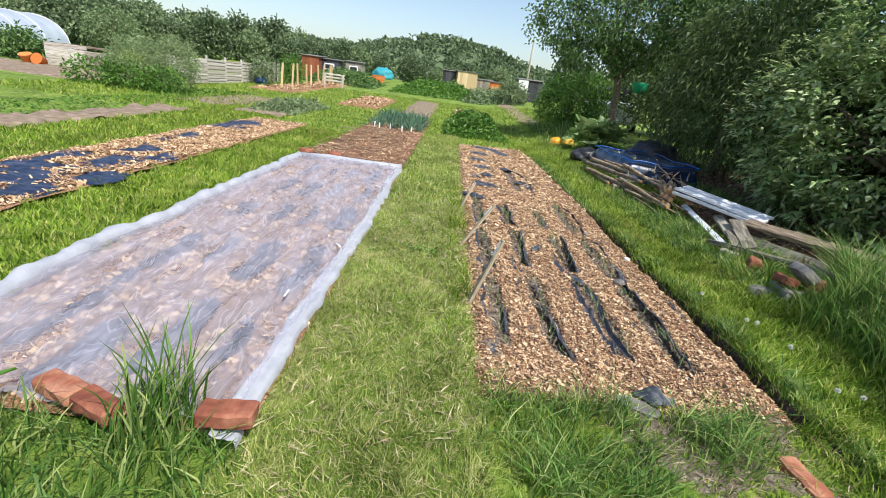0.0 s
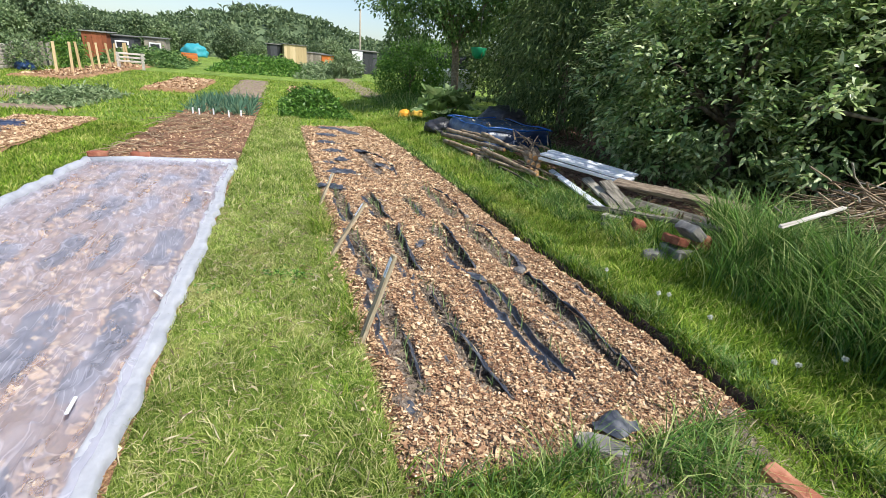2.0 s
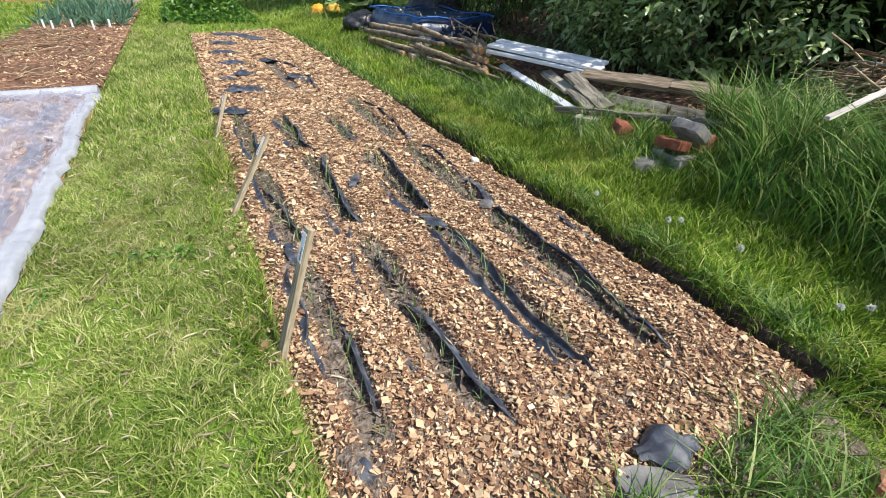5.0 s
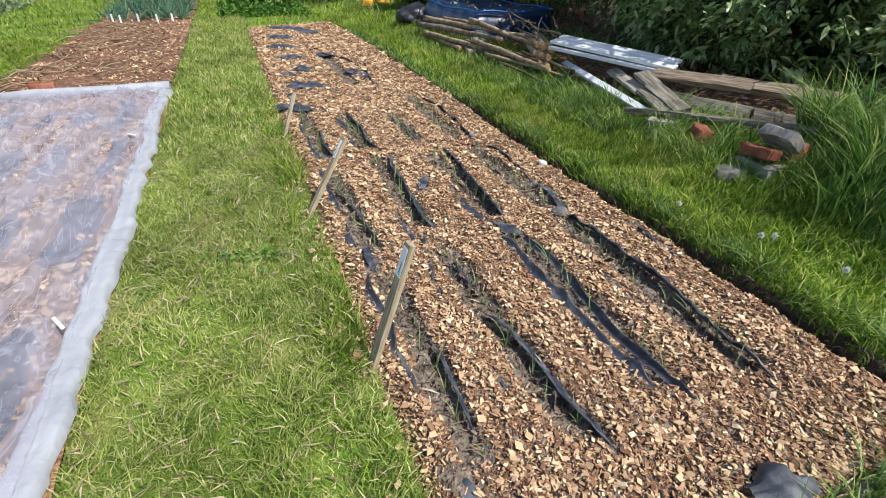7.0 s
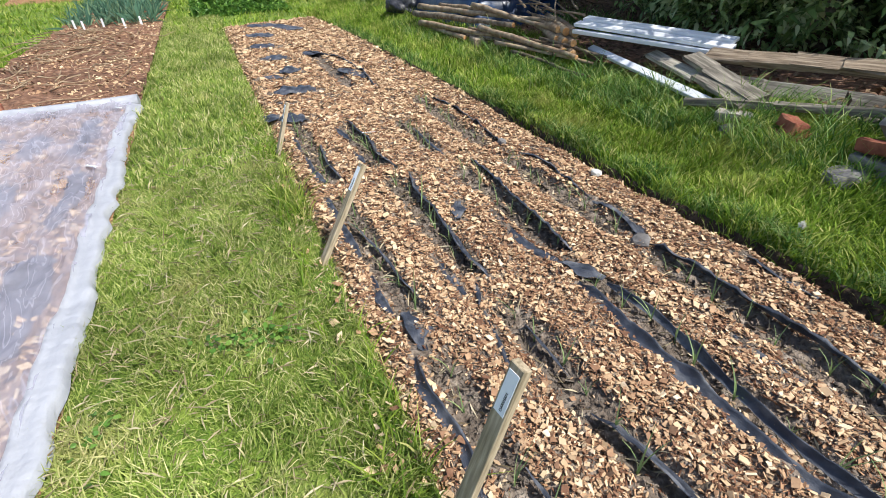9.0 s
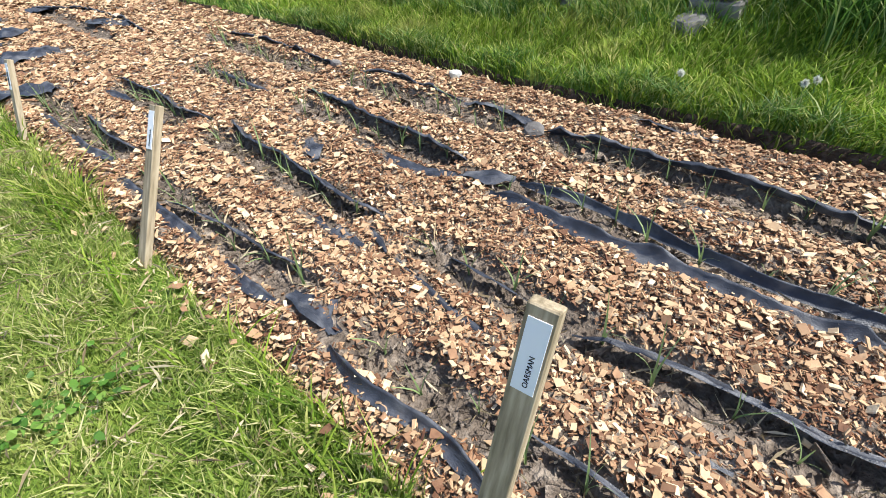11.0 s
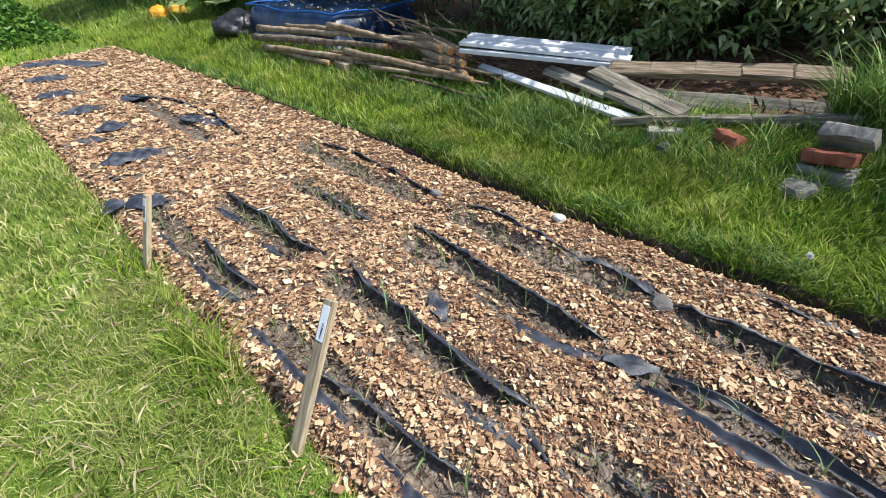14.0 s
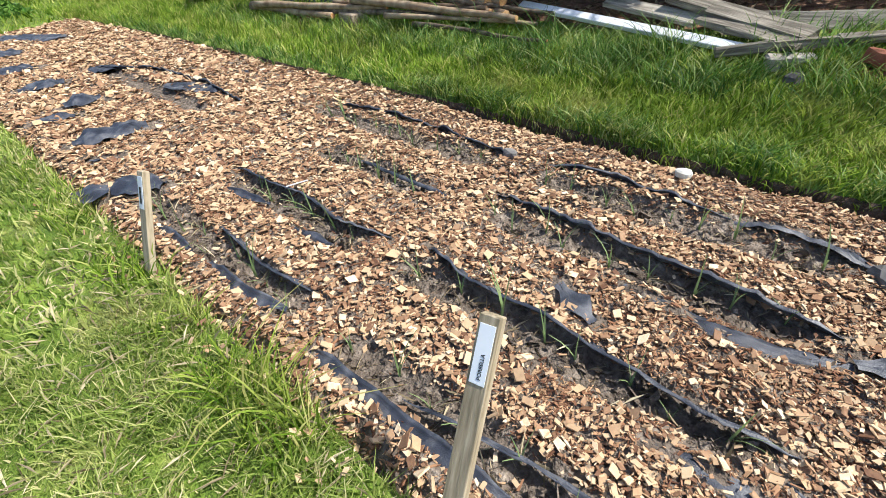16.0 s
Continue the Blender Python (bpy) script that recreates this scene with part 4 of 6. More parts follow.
# ---- leek bed: stakes, seedlings, stones ----


def stake(foot, top, word, label):
    m, L = along(foot, top)
    d = (Vector(top) - Vector(foot)).normalized()
    nrm = Vector((-1, -0.12, 0))
    nrm = (nrm - d * nrm.dot(d)).normalized()
    side = nrm.cross(d)
    ob = thing("plant_stake", label, "plant marker", "variety stakes")
    ob.matrix_world = Matrix.Translation(foot) @ Matrix((side, nrm, d)).transposed().to_4x4()
    part("post", box(0.044, 0.024, L + 0.12, 0.002, 0.0006, 3, 1, (0, 0, L / 2 - 0.06)), WOOD_STAKE, ob)
    tag = part("label_tape", box(0.033, 0.0012, 0.115, 0.0003, 0, 0, 1, (0, 0.0132, L - 0.075)), LABEL, ob, "white printed label tape")
    if word:
        tx = part("lettering", text_mesh(word, 0.0108), INK, tag, "black lettering")
        tx.matrix_local = Matrix(((0, 1, 0, -0.003), (0, 0, 1, 0.0142), (1, 0, 0, L - 0.098), (0, 0, 0, 1)))
    else:
        part("writing", box(0.012, 0.0008, 0.06, 0, 0, 0, 1, (0.001, 0.0142, L - 0.085)), INK, tag, "faint illegible writing")
    return ob


stake((0.0, -0.012, 0.0), (0.169, -0.006, 0.506), "OARSMAN", "weathered wooden stake with a white variety label")
stake((-0.03, 1.31, 0.0), (0.236, 1.378, 0.408), "PORBELLA", "leaning wooden stake with a white variety label")
stake((-0.026, 2.735, 0.0), (0.12, 2.78, 0.345), "", "short wooden stake with a faded white label")


def seedling(seed, h):
    """A leek seedling: a thin shank and a few grassy leaves."""
    r = random.Random(seed)
    ob = thing("leek_seedling", "thin young leek seedling in dry soil", "seedling", "leek seedlings")
    for q in range(r.choice((3, 4, 5))):
        a, lean, L = r.uniform(0, 6.28), r.uniform(0.1, 0.75), h * r.uniform(0.6, 1.1)
        c, s = math.cos(a), math.sin(a)
        bm = bmesh.new()
        pts = []
        for k in range(5):
            f = k / 4
            w = 0.0028 * (1 - f * 0.85)
            x, z = lean * L * f * f, L * (f - 0.25 * lean * f * f)
            pts.append((bm.verts.new((c * x - s * w, s * x + c * w, z)), bm.verts.new((c * x + s * w, s * x - c * w, z + 0.001))))
        for (p, q1), (p2, q2) in zip(pts, pts[1:]):
            bm.faces.new((p, q1, q2, p2))
        part("leaf", bm, LEEK, ob)
    return ob


protos = [seedling(q, 0.10 + 0.012 * q) for q in range(5)]
spots = []
for q, (a, b, runs) in enumerate(ROWS[:4]):
    for c, d in runs:
        y = c + 0.1
        while y < d - 0.05:
            spots.append(((a + b) / 2 + random.uniform(-0.035, 0.035), y))
            y += random.uniform(0.10, 0.17)
for q, (x, y) in enumerate(spots):
    z = float(bed_z(np.array([x]), np.array([y]))[0])
    m = pose(x, y, z - 0.004, random.uniform(-8, 8), random.uniform(-8, 8), random.uniform(0, 360)) @ Matrix.Scale(random.uniform(0.75, 1.3), 4)
    if q < 5:
        protos[q].matrix_world = m
    else:
        copy_thing(protos[q % 5], m)

# dry stalks and crumbs in the open slits
SX, SY = r_.uniform(0.05, 1.6, 14000), r_.uniform(-0.7, 3.6, 14000)
inside = slit(SX, SY) > 0.45
SX, SY = SX[inside], SY[inside]
SZ = bed_z(SX, SY)
stalk_v, stalk_f = leaves(np.stack([SX, SY, SZ], -1)[::2], r_.normal(0, 1, (len(SX[::2]), 3)) * np.array([1, 1, 0.35]) + np.array([0, 0, 0.15]), 0.07, 0.0022, 92, 0.0)
tagged(part("dry_stalks", np_mesh("dry_stalks", stalk_v, stalk_f, STRAW), STRAW, bed, "withered straw-coloured stalks"), kind="stuff")
tagged(part("soil_crumbs", np_mesh("soil_crumbs", *scatter_chips(SX, SY, SZ + 0.003, 0.017, 93, 0.7), SOIL), SOIL, bed), kind="stuff")

clod = r_.random(len(SX)) < 0.10
tagged(part("soil_clods", np_mesh("soil_clods", *scatter_chips(SX[clod], SY[clod], SZ[clod] + 0.006, 0.034, 94, 0.9), SOIL), SOIL, bed, "dry grey-brown clods"), kind="stuff")

stone((1.375, 0.75, 0.012), (0.10, 0.085, 0.05), 1, label="pale grey stone holding down the membrane edge")
stone((1.705, 1.45, 0.008), (0.07, 0.055, 0.035), 2, FLOWER, "white stone at the edge of the wood chips")
stone((1.46, 2.17, 0.012), (0.07, 0.06, 0.045), 3, label="small round brown stone on the mulch")
stone((0.87, -1.02, -0.004), (0.24, 0.11, 0.05), 4, label="flat grey stone at the end of the bed")
thing("membrane_corner", "crumpled black membrane corner at the bed's end", "membrane",
      data=flap_mesh([(0.88, -0.93), (1.08, -0.98)], 0.14, 0.05, 401, 0.02))
brick((1.50, -1.40, 0.0), 105, tilt=(4, -6), label="orange-red clay brick half sunk in the soil", seed=5)
thing("plant_tag", "small white plastic tag lying on membrane", "plant tag", data=part("t", box(0.012, 0.10, 0.002, 0.0005), UPVC, None).data).matrix_world = pose(0.66, 2.78, 0.040, 0, 8, 70)
bpy.data.objects.remove(bpy.data.objects["t"])

# bare soil between the bed's end and the lawn
thing("bare_soil_patch", "trodden dry soil patch at the bed's end", "soil", kind="structure",
      data=grid_mesh("bare_soil_patch", np.linspace(0.55, 1.75, 50), np.linspace(-1.7, -0.85, 40),
                     lambda X, Y: ground_z(X, Y) + 0.012 * smooth01(np.minimum(np.minimum(X - 0.55, 1.75 - X), np.minimum(Y + 1.7, -0.85 - Y)) + 0.16 * waves(X, Y, 0.55, 8), 0.06, 0.2) - 0.009 + 0.006 * waves(X, Y, 0.1, 9), SOIL))

TX, TY = r_.uniform(0.6, 1.8, 900), r_.uniform(-1.75, -0.85, 900)
thing("dry_grass_litter", "withered grass stalks on trodden soil", "dry grass", kind="stuff", data=np_mesh("dry_grass_litter", *leaves(np.stack([TX, TY, ground_z(TX, TY) + 0.012], -1),
      r_.normal(0, 1, (900, 3)) * np.array([1, 1, 0.2]) + np.array([0, 0, 0.1]), 0.065, 0.0035, 95, 0.0), STRAW))

# ---- fleece bed ----
fb = thing("covered_bed", "chip-mulched bed lying under fleece", "garden bed", kind="structure")


def fb_z(X, Y):
    return 0.012 + 0.014 * waves(X, Y, 0.4, 101)


part("mulch", grid_mesh("mulch", np.arange(-2.74, -0.96, 0.05), np.arange(-1.55, 4.7, 0.06), fb_z, CHIP_BASE), CHIP_BASE, fb)
FX, FY = r_.uniform(-2.7, -1.02, 16000), r_.uniform(-1.5, 4.6, 16000)
bare = waves(FX * 2.2, FY * 0.7, 0.8, 103) > 0.25
FX, FY = FX[~bare], FY[~bare]
tagged(part("wood_chips", np_mesh("fleece_chips", *scatter_chips(FX, FY, fb_z(FX, FY) + 0.006, 0.032, 104), CHIP), CHIP, fb), kind="stuff")
for q in range(20):
    x, y, l_ = -1.3 - 0.33 * (q % 4) + random.uniform(-0.06, 0.06), -1.3 + 1.2 * (q // 4) + random.uniform(-0.2, 0.2), random.uniform(0.5, 1.1)
    part("membrane_flap", flap_mesh([(x, y), (x + 0.05, y + l_ / 2), (x, y + l_)], 0.09 + 0.04 * (q % 3), 0.012, 420 + q, 0.022), MEMBRANE, fb)

fleece = thing("fleece_cover", "translucent white fleece pegged over a chip-mulched bed", "fleece")


def fleece_z(X, Y):
    rip = waves(X * 1.0 + 0.5 * Y, Y * 1.0 - 0.3 * X, 0.7, 111, 4)
    ridge = 1 - np.abs(waves(X * 1.6 + Y * 0.5, Y * 0.6, 0.9, 113, 3))
    fine = 1 - np.abs(waves(X * 2.2 + Y * 0.9, Y * 0.8 - X, 0.5, 119, 2))
    e = smooth01(np.minimum(X + 2.74, -0.98 - X), 0.0, 0.12)
    return 0.05 + (0.018 * rip + 0.03 * np.clip(ridge, 0, 1) ** 8 + 0.022 * np.clip(fine, 0, 1) ** 8) * e + 0.012


part("sheet", grid_mesh("sheet", np.linspace(-2.74, -1.055, 96), np.linspace(-1.55, 4.66, 250), fleece_z, FLEECE_MAT), FLEECE_MAT, fleece, "thin wrinkled see-through fleece")
hem_y = np.linspace(-1.6, 4.68, 120)
hem_x = -2.74 + 0.05 * waves(hem_y * 0 - 2.74, hem_y, 1.6, 175)
part("rolled_edge", tube(np.stack([hem_x, hem_y, 0.05 + 0.010 * waves(hem_x, hem_y, 0.5, 124)], -1), 0.062 * (1 + 0.22 * waves(hem_x, hem_y, 0.35, 125, 3)), 10, 0.05, 126), FLEECE_ROLL, fleece, "gathered opaque white fleece hem")


def flat_hem():
    """The sheet's doubled edge: a limp flat band with a raised inner fold, curving in at the far corner."""
    u = np.array([0.0, 0.08, 0.2, 0.4, 0.6, 0.8, 0.94, 1.0])
    rise = np.array([0.012, 0.045, 0.034, 0.026, 0.030, 0.026, 0.020, 0.0])
    y = np.linspace(-1.64, 4.74, 200)
    bow = 0.035 * waves(y * 0, y, 3.0, 131, 2) + 0.010 * waves(y * 0, y, 0.6, 132, 3)
    inner = -1.085 + bow + 0.012 * waves(y * 0 + 5, y, 0.5, 135, 3) - 0.25 * smooth01(y, 4.35, 4.74) ** 2
    outer = -0.985 + bow * 1.1 + 0.016 * waves(y * 0 + 2, y, 0.25, 133, 3) - 0.22 * smooth01(y, 4.45, 4.74) ** 2
    X = inner[:, None] + (outer - inner)[:, None] * u
    Y = np.repeat(y[:, None], 8, 1)
    Z = 0.036 + rise + 0.008 * waves(X, Y, 0.3, 134, 3)
    Z[:, 0], Z[:, -1] = 0.03, 0.018
    i = np.arange(199)[:, None] * 8 + np.arange(7)
    return np_mesh("flat_hem", np.stack([X, Y, Z], -1), np.stack([i, i + 1, i + 9, i + 8], -1).reshape(-1, 4), FLEECE_ROLL, True)


part("flat_hem", flat_hem(), FLEECE_ROLL, fleece, "doubled opaque bluish-white fleece hem lying flat")
bm = tube([(-2.7, 4.66, 0.06), (-2.2, 4.70, 0.07), (-1.6, 4.68, 0.06), (-1.0, 4.66, 0.06)], [0.05, 0.06, 0.05, 0.06], 8, 0.1, 4)
part("rolled_edge", bm, FLEECE_ROLL, fleece)
brick((-1.76, -1.50, 0.115), -20, seed=11, label="orange clay brick weighing down the fleece edge")
brick((-1.56, -1.57, 0.105), -24, seed=12, label="orange clay brick weighing down the fleece edge")
brick((-1.05, -1.56, 0.12), 5, (0.22, 0.105, 0.075), seed=13, label="pale orange brick under the fleece corner")
brick((-2.62, 4.72, 0.13), 12, seed=14, label="orange brick on the far fleece hem")
brick((-2.15, 4.74, 0.13), 3, seed=15, label="orange brick on the far fleece hem")
for q, (x, y, a) in enumerate([(-1.12, 4.3, 60), (-1.14, 2.9, 55), (-1.10, 0.55, 60), (-1.2, -0.42, 85)]):
    ob = thing("white_peg", "white plastic peg holding the fleece edge", "peg", "fleece pegs", data=part("t", box(0.12, 0.014, 0.008, 0.002), UPVC, None).data)
    bpy.data.objects.remove(bpy.data.objects["t"])
    ob.matrix_world = pose(x, y, 0.105, 0, -6, -a)

# ---- compost bed, onions, potatoes ----
cb = thing("compost_bed", "dug brown bed with chips and dead twigs", "garden bed", kind="structure")


def cb_z(X, Y):
    return 0.04 + 0.025 * waves(X, Y, 0.7, 131) + 0.008 * waves(X, Y, 0.15, 132)


part("compost", grid_mesh("compost", np.arange(-2.76, -0.96, 0.04), np.arange(4.68, 15.3, 0.06), cb_z, BROWN_SOIL), BROWN_SOIL, cb)
CX, CY = r_.uniform(-2.7, -1.02, 9000), r_.uniform(4.7, 15.2, 9000)
ok = waves(CX, CY, 1.0, 133) + 0.5 * (CX > -1.3) > r_.uniform(-0.5, 0.6, len(CX))
tagged(part("wood_chips", np_mesh("compost_chips", *scatter_chips(CX[ok], CY[ok], cb_z(CX[ok], CY[ok]) + 0.008, 0.026, 134), CHIP), CHIP, cb), kind="stuff")
for q in range(110):
    x, y, a, L = random.uniform(-2.65, -1.2), random.uniform(4.9, 10.4), random.uniform(0, 6.28), random.uniform(0.25, 0.7)
    if q % 3 == 0:
        x = random.uniform(-2.7, -2.3)
    p = [(x + math.cos(a + 0.5 * f * f) * L * f, y + math.sin(a + 0.6 * f) * L * f, 0.075 + 0.03 * math.sin(f * 6 + q)) for f in (0, 0.3, 0.6, 1)]
    part("twig", tube(p, [0.008, 0.007, 0.006, 0.003], 5, 0.1, q), BRANCH, cb, "")
for q, (x, y) in enumerate([(-2.28, 10.6), (-1.98, 10.7), (-1.62, 10.5), (-1.35, 10.6), (-2.45, 10.8)]):
    ob = thing("plant_label", "upright white plastic plant label", "plant label", "onion row labels", at=(x, y, 0.03))
    part("blade", box(0.035, 0.005, 0.17, 0.002, 0, 0, 1, (0, 0, 0.08)), UPVC, ob)


def plot_blades(x0, x1, y0, y1, rows, n, h, w, seed, level):
    """Stiff upright leaves in rows."""
    r = np.random.default_rng(seed)
    row = r.integers(0, rows, n)
    X = x0 + (row + 0.5) * (x1 - x0) / rows + r.normal(0, 0.03, n)
    Y = r.uniform(y0, y1, n)
    D = r.normal(0, 0.28, (n, 3)) + np.array([0, 0, 1.0])
    return leaves(np.stack([X, Y, 0 * X + level], -1), D, h, w, seed, 0.05)


thing("onion_rows", "blue-green onion leaves standing in rows", "onions", kind="stuff", data=np_mesh("onion_rows", *plot_blades(-2.7, -1.05, 10.8, 15.2, 6, 850, 0.38, 0.014, 141, 0.03), ONION))


def low_crop(name, label, category, x0, x1, y0, y1, n, h, length, width, material, seed, level=0.0, mound=0.6):
    """A patch of leafy crop with a lumpy top."""
    r = np.random.default_rng(seed)
    X, Y = r.uniform(x0, x1, n), r.uniform(y0, y1, n)
    e = np.minimum(np.minimum(X - x0, x1 - X) / (x1 - x0), np.minimum(Y - y0, y1 - Y) / (y1 - y0)) + 0.03 * waves(X, Y, 0.5, seed)
    top = h * smooth01(e, -0.03, 0.28) * (1 + 0.45 * waves(X, Y, 0.7, seed + 1))
    Z = level + top * r.uniform(0.1, 1.0, n) ** mound
    D = np.stack([r.normal(0, 1, n), r.normal(0, 1, n), r.normal(0.15, 0.5, n)], -1)
    Z = Z + ground_z(X, Y)
    return thing(name, label, category, kind="stuff", data=np_mesh(name, *leaves(np.stack([X, Y, Z], -1), D, length, width, seed + 2), material))


low_crop("potato_plants", "dense bright green potato foliage", "potatoes", -0.45, 1.55, 11.4, 17.0, 13000, 0.50, 0.12, 0.075, LEAF_BRIGHT, 151, 0.0, 0.5)
low_crop("brassica_patch", "pale grey-green leafy crop in rows", "vegetables", -6.5, -5.0, 11.2, 16.0, 4200, 0.32, 0.16, 0.07, LEAF_PALE, 153)
low_crop("weed_patch", "low green weeds over an old bed", "weeds", -9.6, -8.0, 3.0, 12.5, 1100, 0.07, 0.10, 0.04, LEAF_BRIGHT, 155)
low_crop("weed_patch", "low green weeds beside bare soil", "weeds", -10.5, -8.6, 12.0, 17.5, 700, 0.09, 0.12, 0.06, LEAF_BRIGHT, 157)
low_crop("leafy_clump", "leafy green clumps around the far plots", "weeds", -5.2, 2.0, 34.0, 46.0, 5200, 0.9, 0.30, 0.14, LEAF_BRIGHT, 159)
low_crop("leafy_clump", "tall green growth beside the far plots", "weeds", -12.0, -6.5, 34.0, 42.0, 4200, 0.9, 0.28, 0.13, LEAF_TREE, 161)
low_crop("leafy_clump", "green growth under the far sheds", "weeds", 0.5, 5.0, 33.0, 44.0, 4200, 0.75, 0.3, 0.13, LEAF_PALE, 163)


def flat_bed(name, label, x0, x1, y0, y1, material, seed, h=0.06, step=0.12, rise=True):
    def z(X, Y):
        e = np.minimum(np.minimum(X - x0, x1 - X), np.minimum(Y - y0, y1 - Y)) + 0.14 * waves(X, Y, 0.9, seed)
        return ground_z(X, Y) + h * smooth01(e, 0.0, 0.3) - 0.03 + 0.012 * waves(X, Y, 0.4, seed + 1)
    return thing(name, label, "garden bed", kind="structure", data=grid_mesh(name, np.arange(x0, x1, step), np.arange(y0, y1, step), z, material)), z


flat_bed("soil_bed", "bare pale soil of an old bed", -8.1, -6.95, 3.0, 9.6, PATH_SOIL, 171, 0.13)
flat_bed("soil_bed", "bare soil with leafy vegetables", -6.7, -4.9, 10.4, 16.4, PATH_SOIL, 172, 0.13)
flat_bed("far_soil_bed", "pale dry soil of a distant bed", -9.0, -7.0, 11.5, 17.0, PATH_SOIL, 173)
flat_bed("far_chip_bed", "orange wood chip bed further up the plot", -5.4, -3.4, 18.0, 25.5, CHIP_BASE, 174, 0.16)
flat_bed("far_chip_bed", "small wood chip bed beyond the potatoes", -0.2, 1.7, 18.5, 24.0, CHIP_BASE, 175, 0.14)
flat_bed("far_soil_bed", "pale bare soil beyond the onions", -2.6, -1.0, 17.0, 28.0, PATH_SOIL, 176, 0.1)
flat_bed("staked_bed", "straw-mulched bed among upright wooden posts", -10.6, -8.2, 21.0, 36.0, CHIP_BASE, 177, 0.12)
flat_bed("bare_track", "bare pinkish earth track by the polytunnel", -30.0, -13.2, 13.5, 19.0, PATH_SOIL, 178, 0.08, 0.3)
flat_bed("bare_track", "worn stony track beside the white shed", 3.0, 4.3, 19.0, 36.0, PATH_SOIL, 179, 0.06, 0.2)

# brown soil whose dark colour also paints the hedge's deep shade over the lawn
flat_bed("hedge_floor", "leaf-strewn brown soil under the hedge, dark for its shade", 2.95, 14.0, -4.5, 9.5, BROWN_SOIL, 190, 0.05, 0.12)
LX, LY = r_.uniform(3.0, 5.6, 3800), r_.uniform(-2.4, 9.0, 3800)
thing("leaf_litter", "dead brown leaves and twigs under the hedge", "leaf litter", kind="stuff", data=np_mesh("leaf_litter", *leaves(np.stack([LX, LY, ground_z(LX, LY) + r_.uniform(0.02, 0.05, 3800)], -1),
      r_.normal(0, 1, (3800, 3)) * np.array([1, 1, 0.25]), 0.09, 0.03, 191), LITTER))

QX = np.concatenate([r_.uniform(-5.2, -3.6, 2600), r_.uniform(0.0, 1.5, 1500), r_.uniform(-10.3, -8.5, 1800)])
QY = np.concatenate([r_.uniform(18.3, 25.2, 2600), r_.uniform(18.8, 23.7, 1500), r_.uniform(21.4, 35.5, 1800)])
thing("scattered_mulch", "loose wood chips on the far beds", "wood chips", kind="stuff", data=np_mesh("scattered_mulch", *scatter_chips(QX, QY, ground_z(QX, QY) + 0.12, 0.08, 189), CHIP))

# chip bed with torn membrane
mb = thing("mulched_bed", "wood-chip bed with torn black membrane showing", "garden bed", kind="structure")


def mb_z(X, Y):
    return 0.035 + 0.02 * waves(X, Y, 0.8, 181)


part("mulch", grid_mesh("mulch", np.arange(-5.28, -3.9, 0.06), np.arange(-4.0, 9.2, 0.08), mb_z, CHIP_BASE), CHIP_BASE, mb)
TORN = [(-4.75, 1.2, 1.0, 0.62), (-4.25, 0.6, 1.0, 0.4), (-4.45, 2.2, 0.9, 0.5), (-4.1, 1.55, 0.6, 0.4), (-4.7, 3.0, 1.1, 0.36), (-5.0, 6.6, 1.8, 0.7), (-4.9, 4.4, 1.3, 0.3), (-4.2, 2.9, 0.7, 0.3), (-4.6, 0.0, 1.1, 0.6), (-5.05, 1.8, 1.2, 0.35)]
MX, MY = r_.uniform(-5.25, -3.95, 21000), r_.uniform(-0.6, 9.1, 21000)
ok = np.ones(len(MX), bool)
ragged = waves(MX, MY, 0.55, 9, 4)
for x, y, l_, w in TORN:
    across, down = np.abs(MX - x) / (w * 0.5), np.abs(MY - y - l_ / 2) / (l_ * 0.5)
    ok &= np.maximum(across, down) + 0.55 * ragged + r_.normal(0, 0.08, len(MX)) > 0.72
tagged(part("wood_chips", np_mesh("mulched_chips", *scatter_chips(MX[ok], MY[ok], mb_z(MX[ok], MY[ok]) + 0.02, 0.030, 183), CHIP), CHIP, mb), kind="stuff")
for q, (x, y, l_, w) in enumerate(TORN):
    part("membrane_flap", flap_mesh([(x, y), (x + 0.08, y + l_ * 0.5), (x - 0.03, y + l_)], w, 0.03, 440 + q, 0.03, TORN_SHEET), TORN_SHEET, mb, "torn glossy blue-black membrane")

# ---- wood pile by the hedge ----
W = "salvaged timber heap"
board("upvc_board", (2.95, 3.30, 0.53), (3.29, 1.90, 0.49), 0.10, 0.03, UPVC, "long white plastic fascia board on the timber heap", "board", 8, 1, W, 0.001)
board("upvc_board", (2.90, 3.27, 0.47), (3.24, 1.92, 0.45), 0.06, 0.035, UPVC, "narrow white plastic trim under the fascia board", "board", 0, 2, W, 0.001)
board("upvc_board", (3.05, 3.30, 0.565), (3.38, 1.95, 0.525), 0.09, 0.03, UPVC, "white plastic board at the back of the heap", "board", 10, 12, W, 0.001)
board("upvc_board", (3.02, 3.14, 0.33), (2.72, 1.55, 0.26), 0.065, 0.03, UPVC, "white plastic board sloping into the grass", "board", 25, 3, W, 0.001)
board("grey_board", (3.14, 2.52, 0.37), (2.92, 1.86, 0.34), 0.10, 0.03, WOOD_GREY, "short grey weathered board", "board", 20, 4, W)
board("grey_board", (3.08, 2.08, 0.44), (2.80, 1.28, 0.33), 0.13, 0.045, WOOD_GREY, "thick grey plank with a broken end", "board", 15, 5, W, 0.008)
board("grey_board", (2.92, 1.85, 0.36), (2.72, 1.30, 0.30), 0.11, 0.03, WOOD_GREY, "pale split board lying in the heap", "board", 10, 6, W, 0.006)
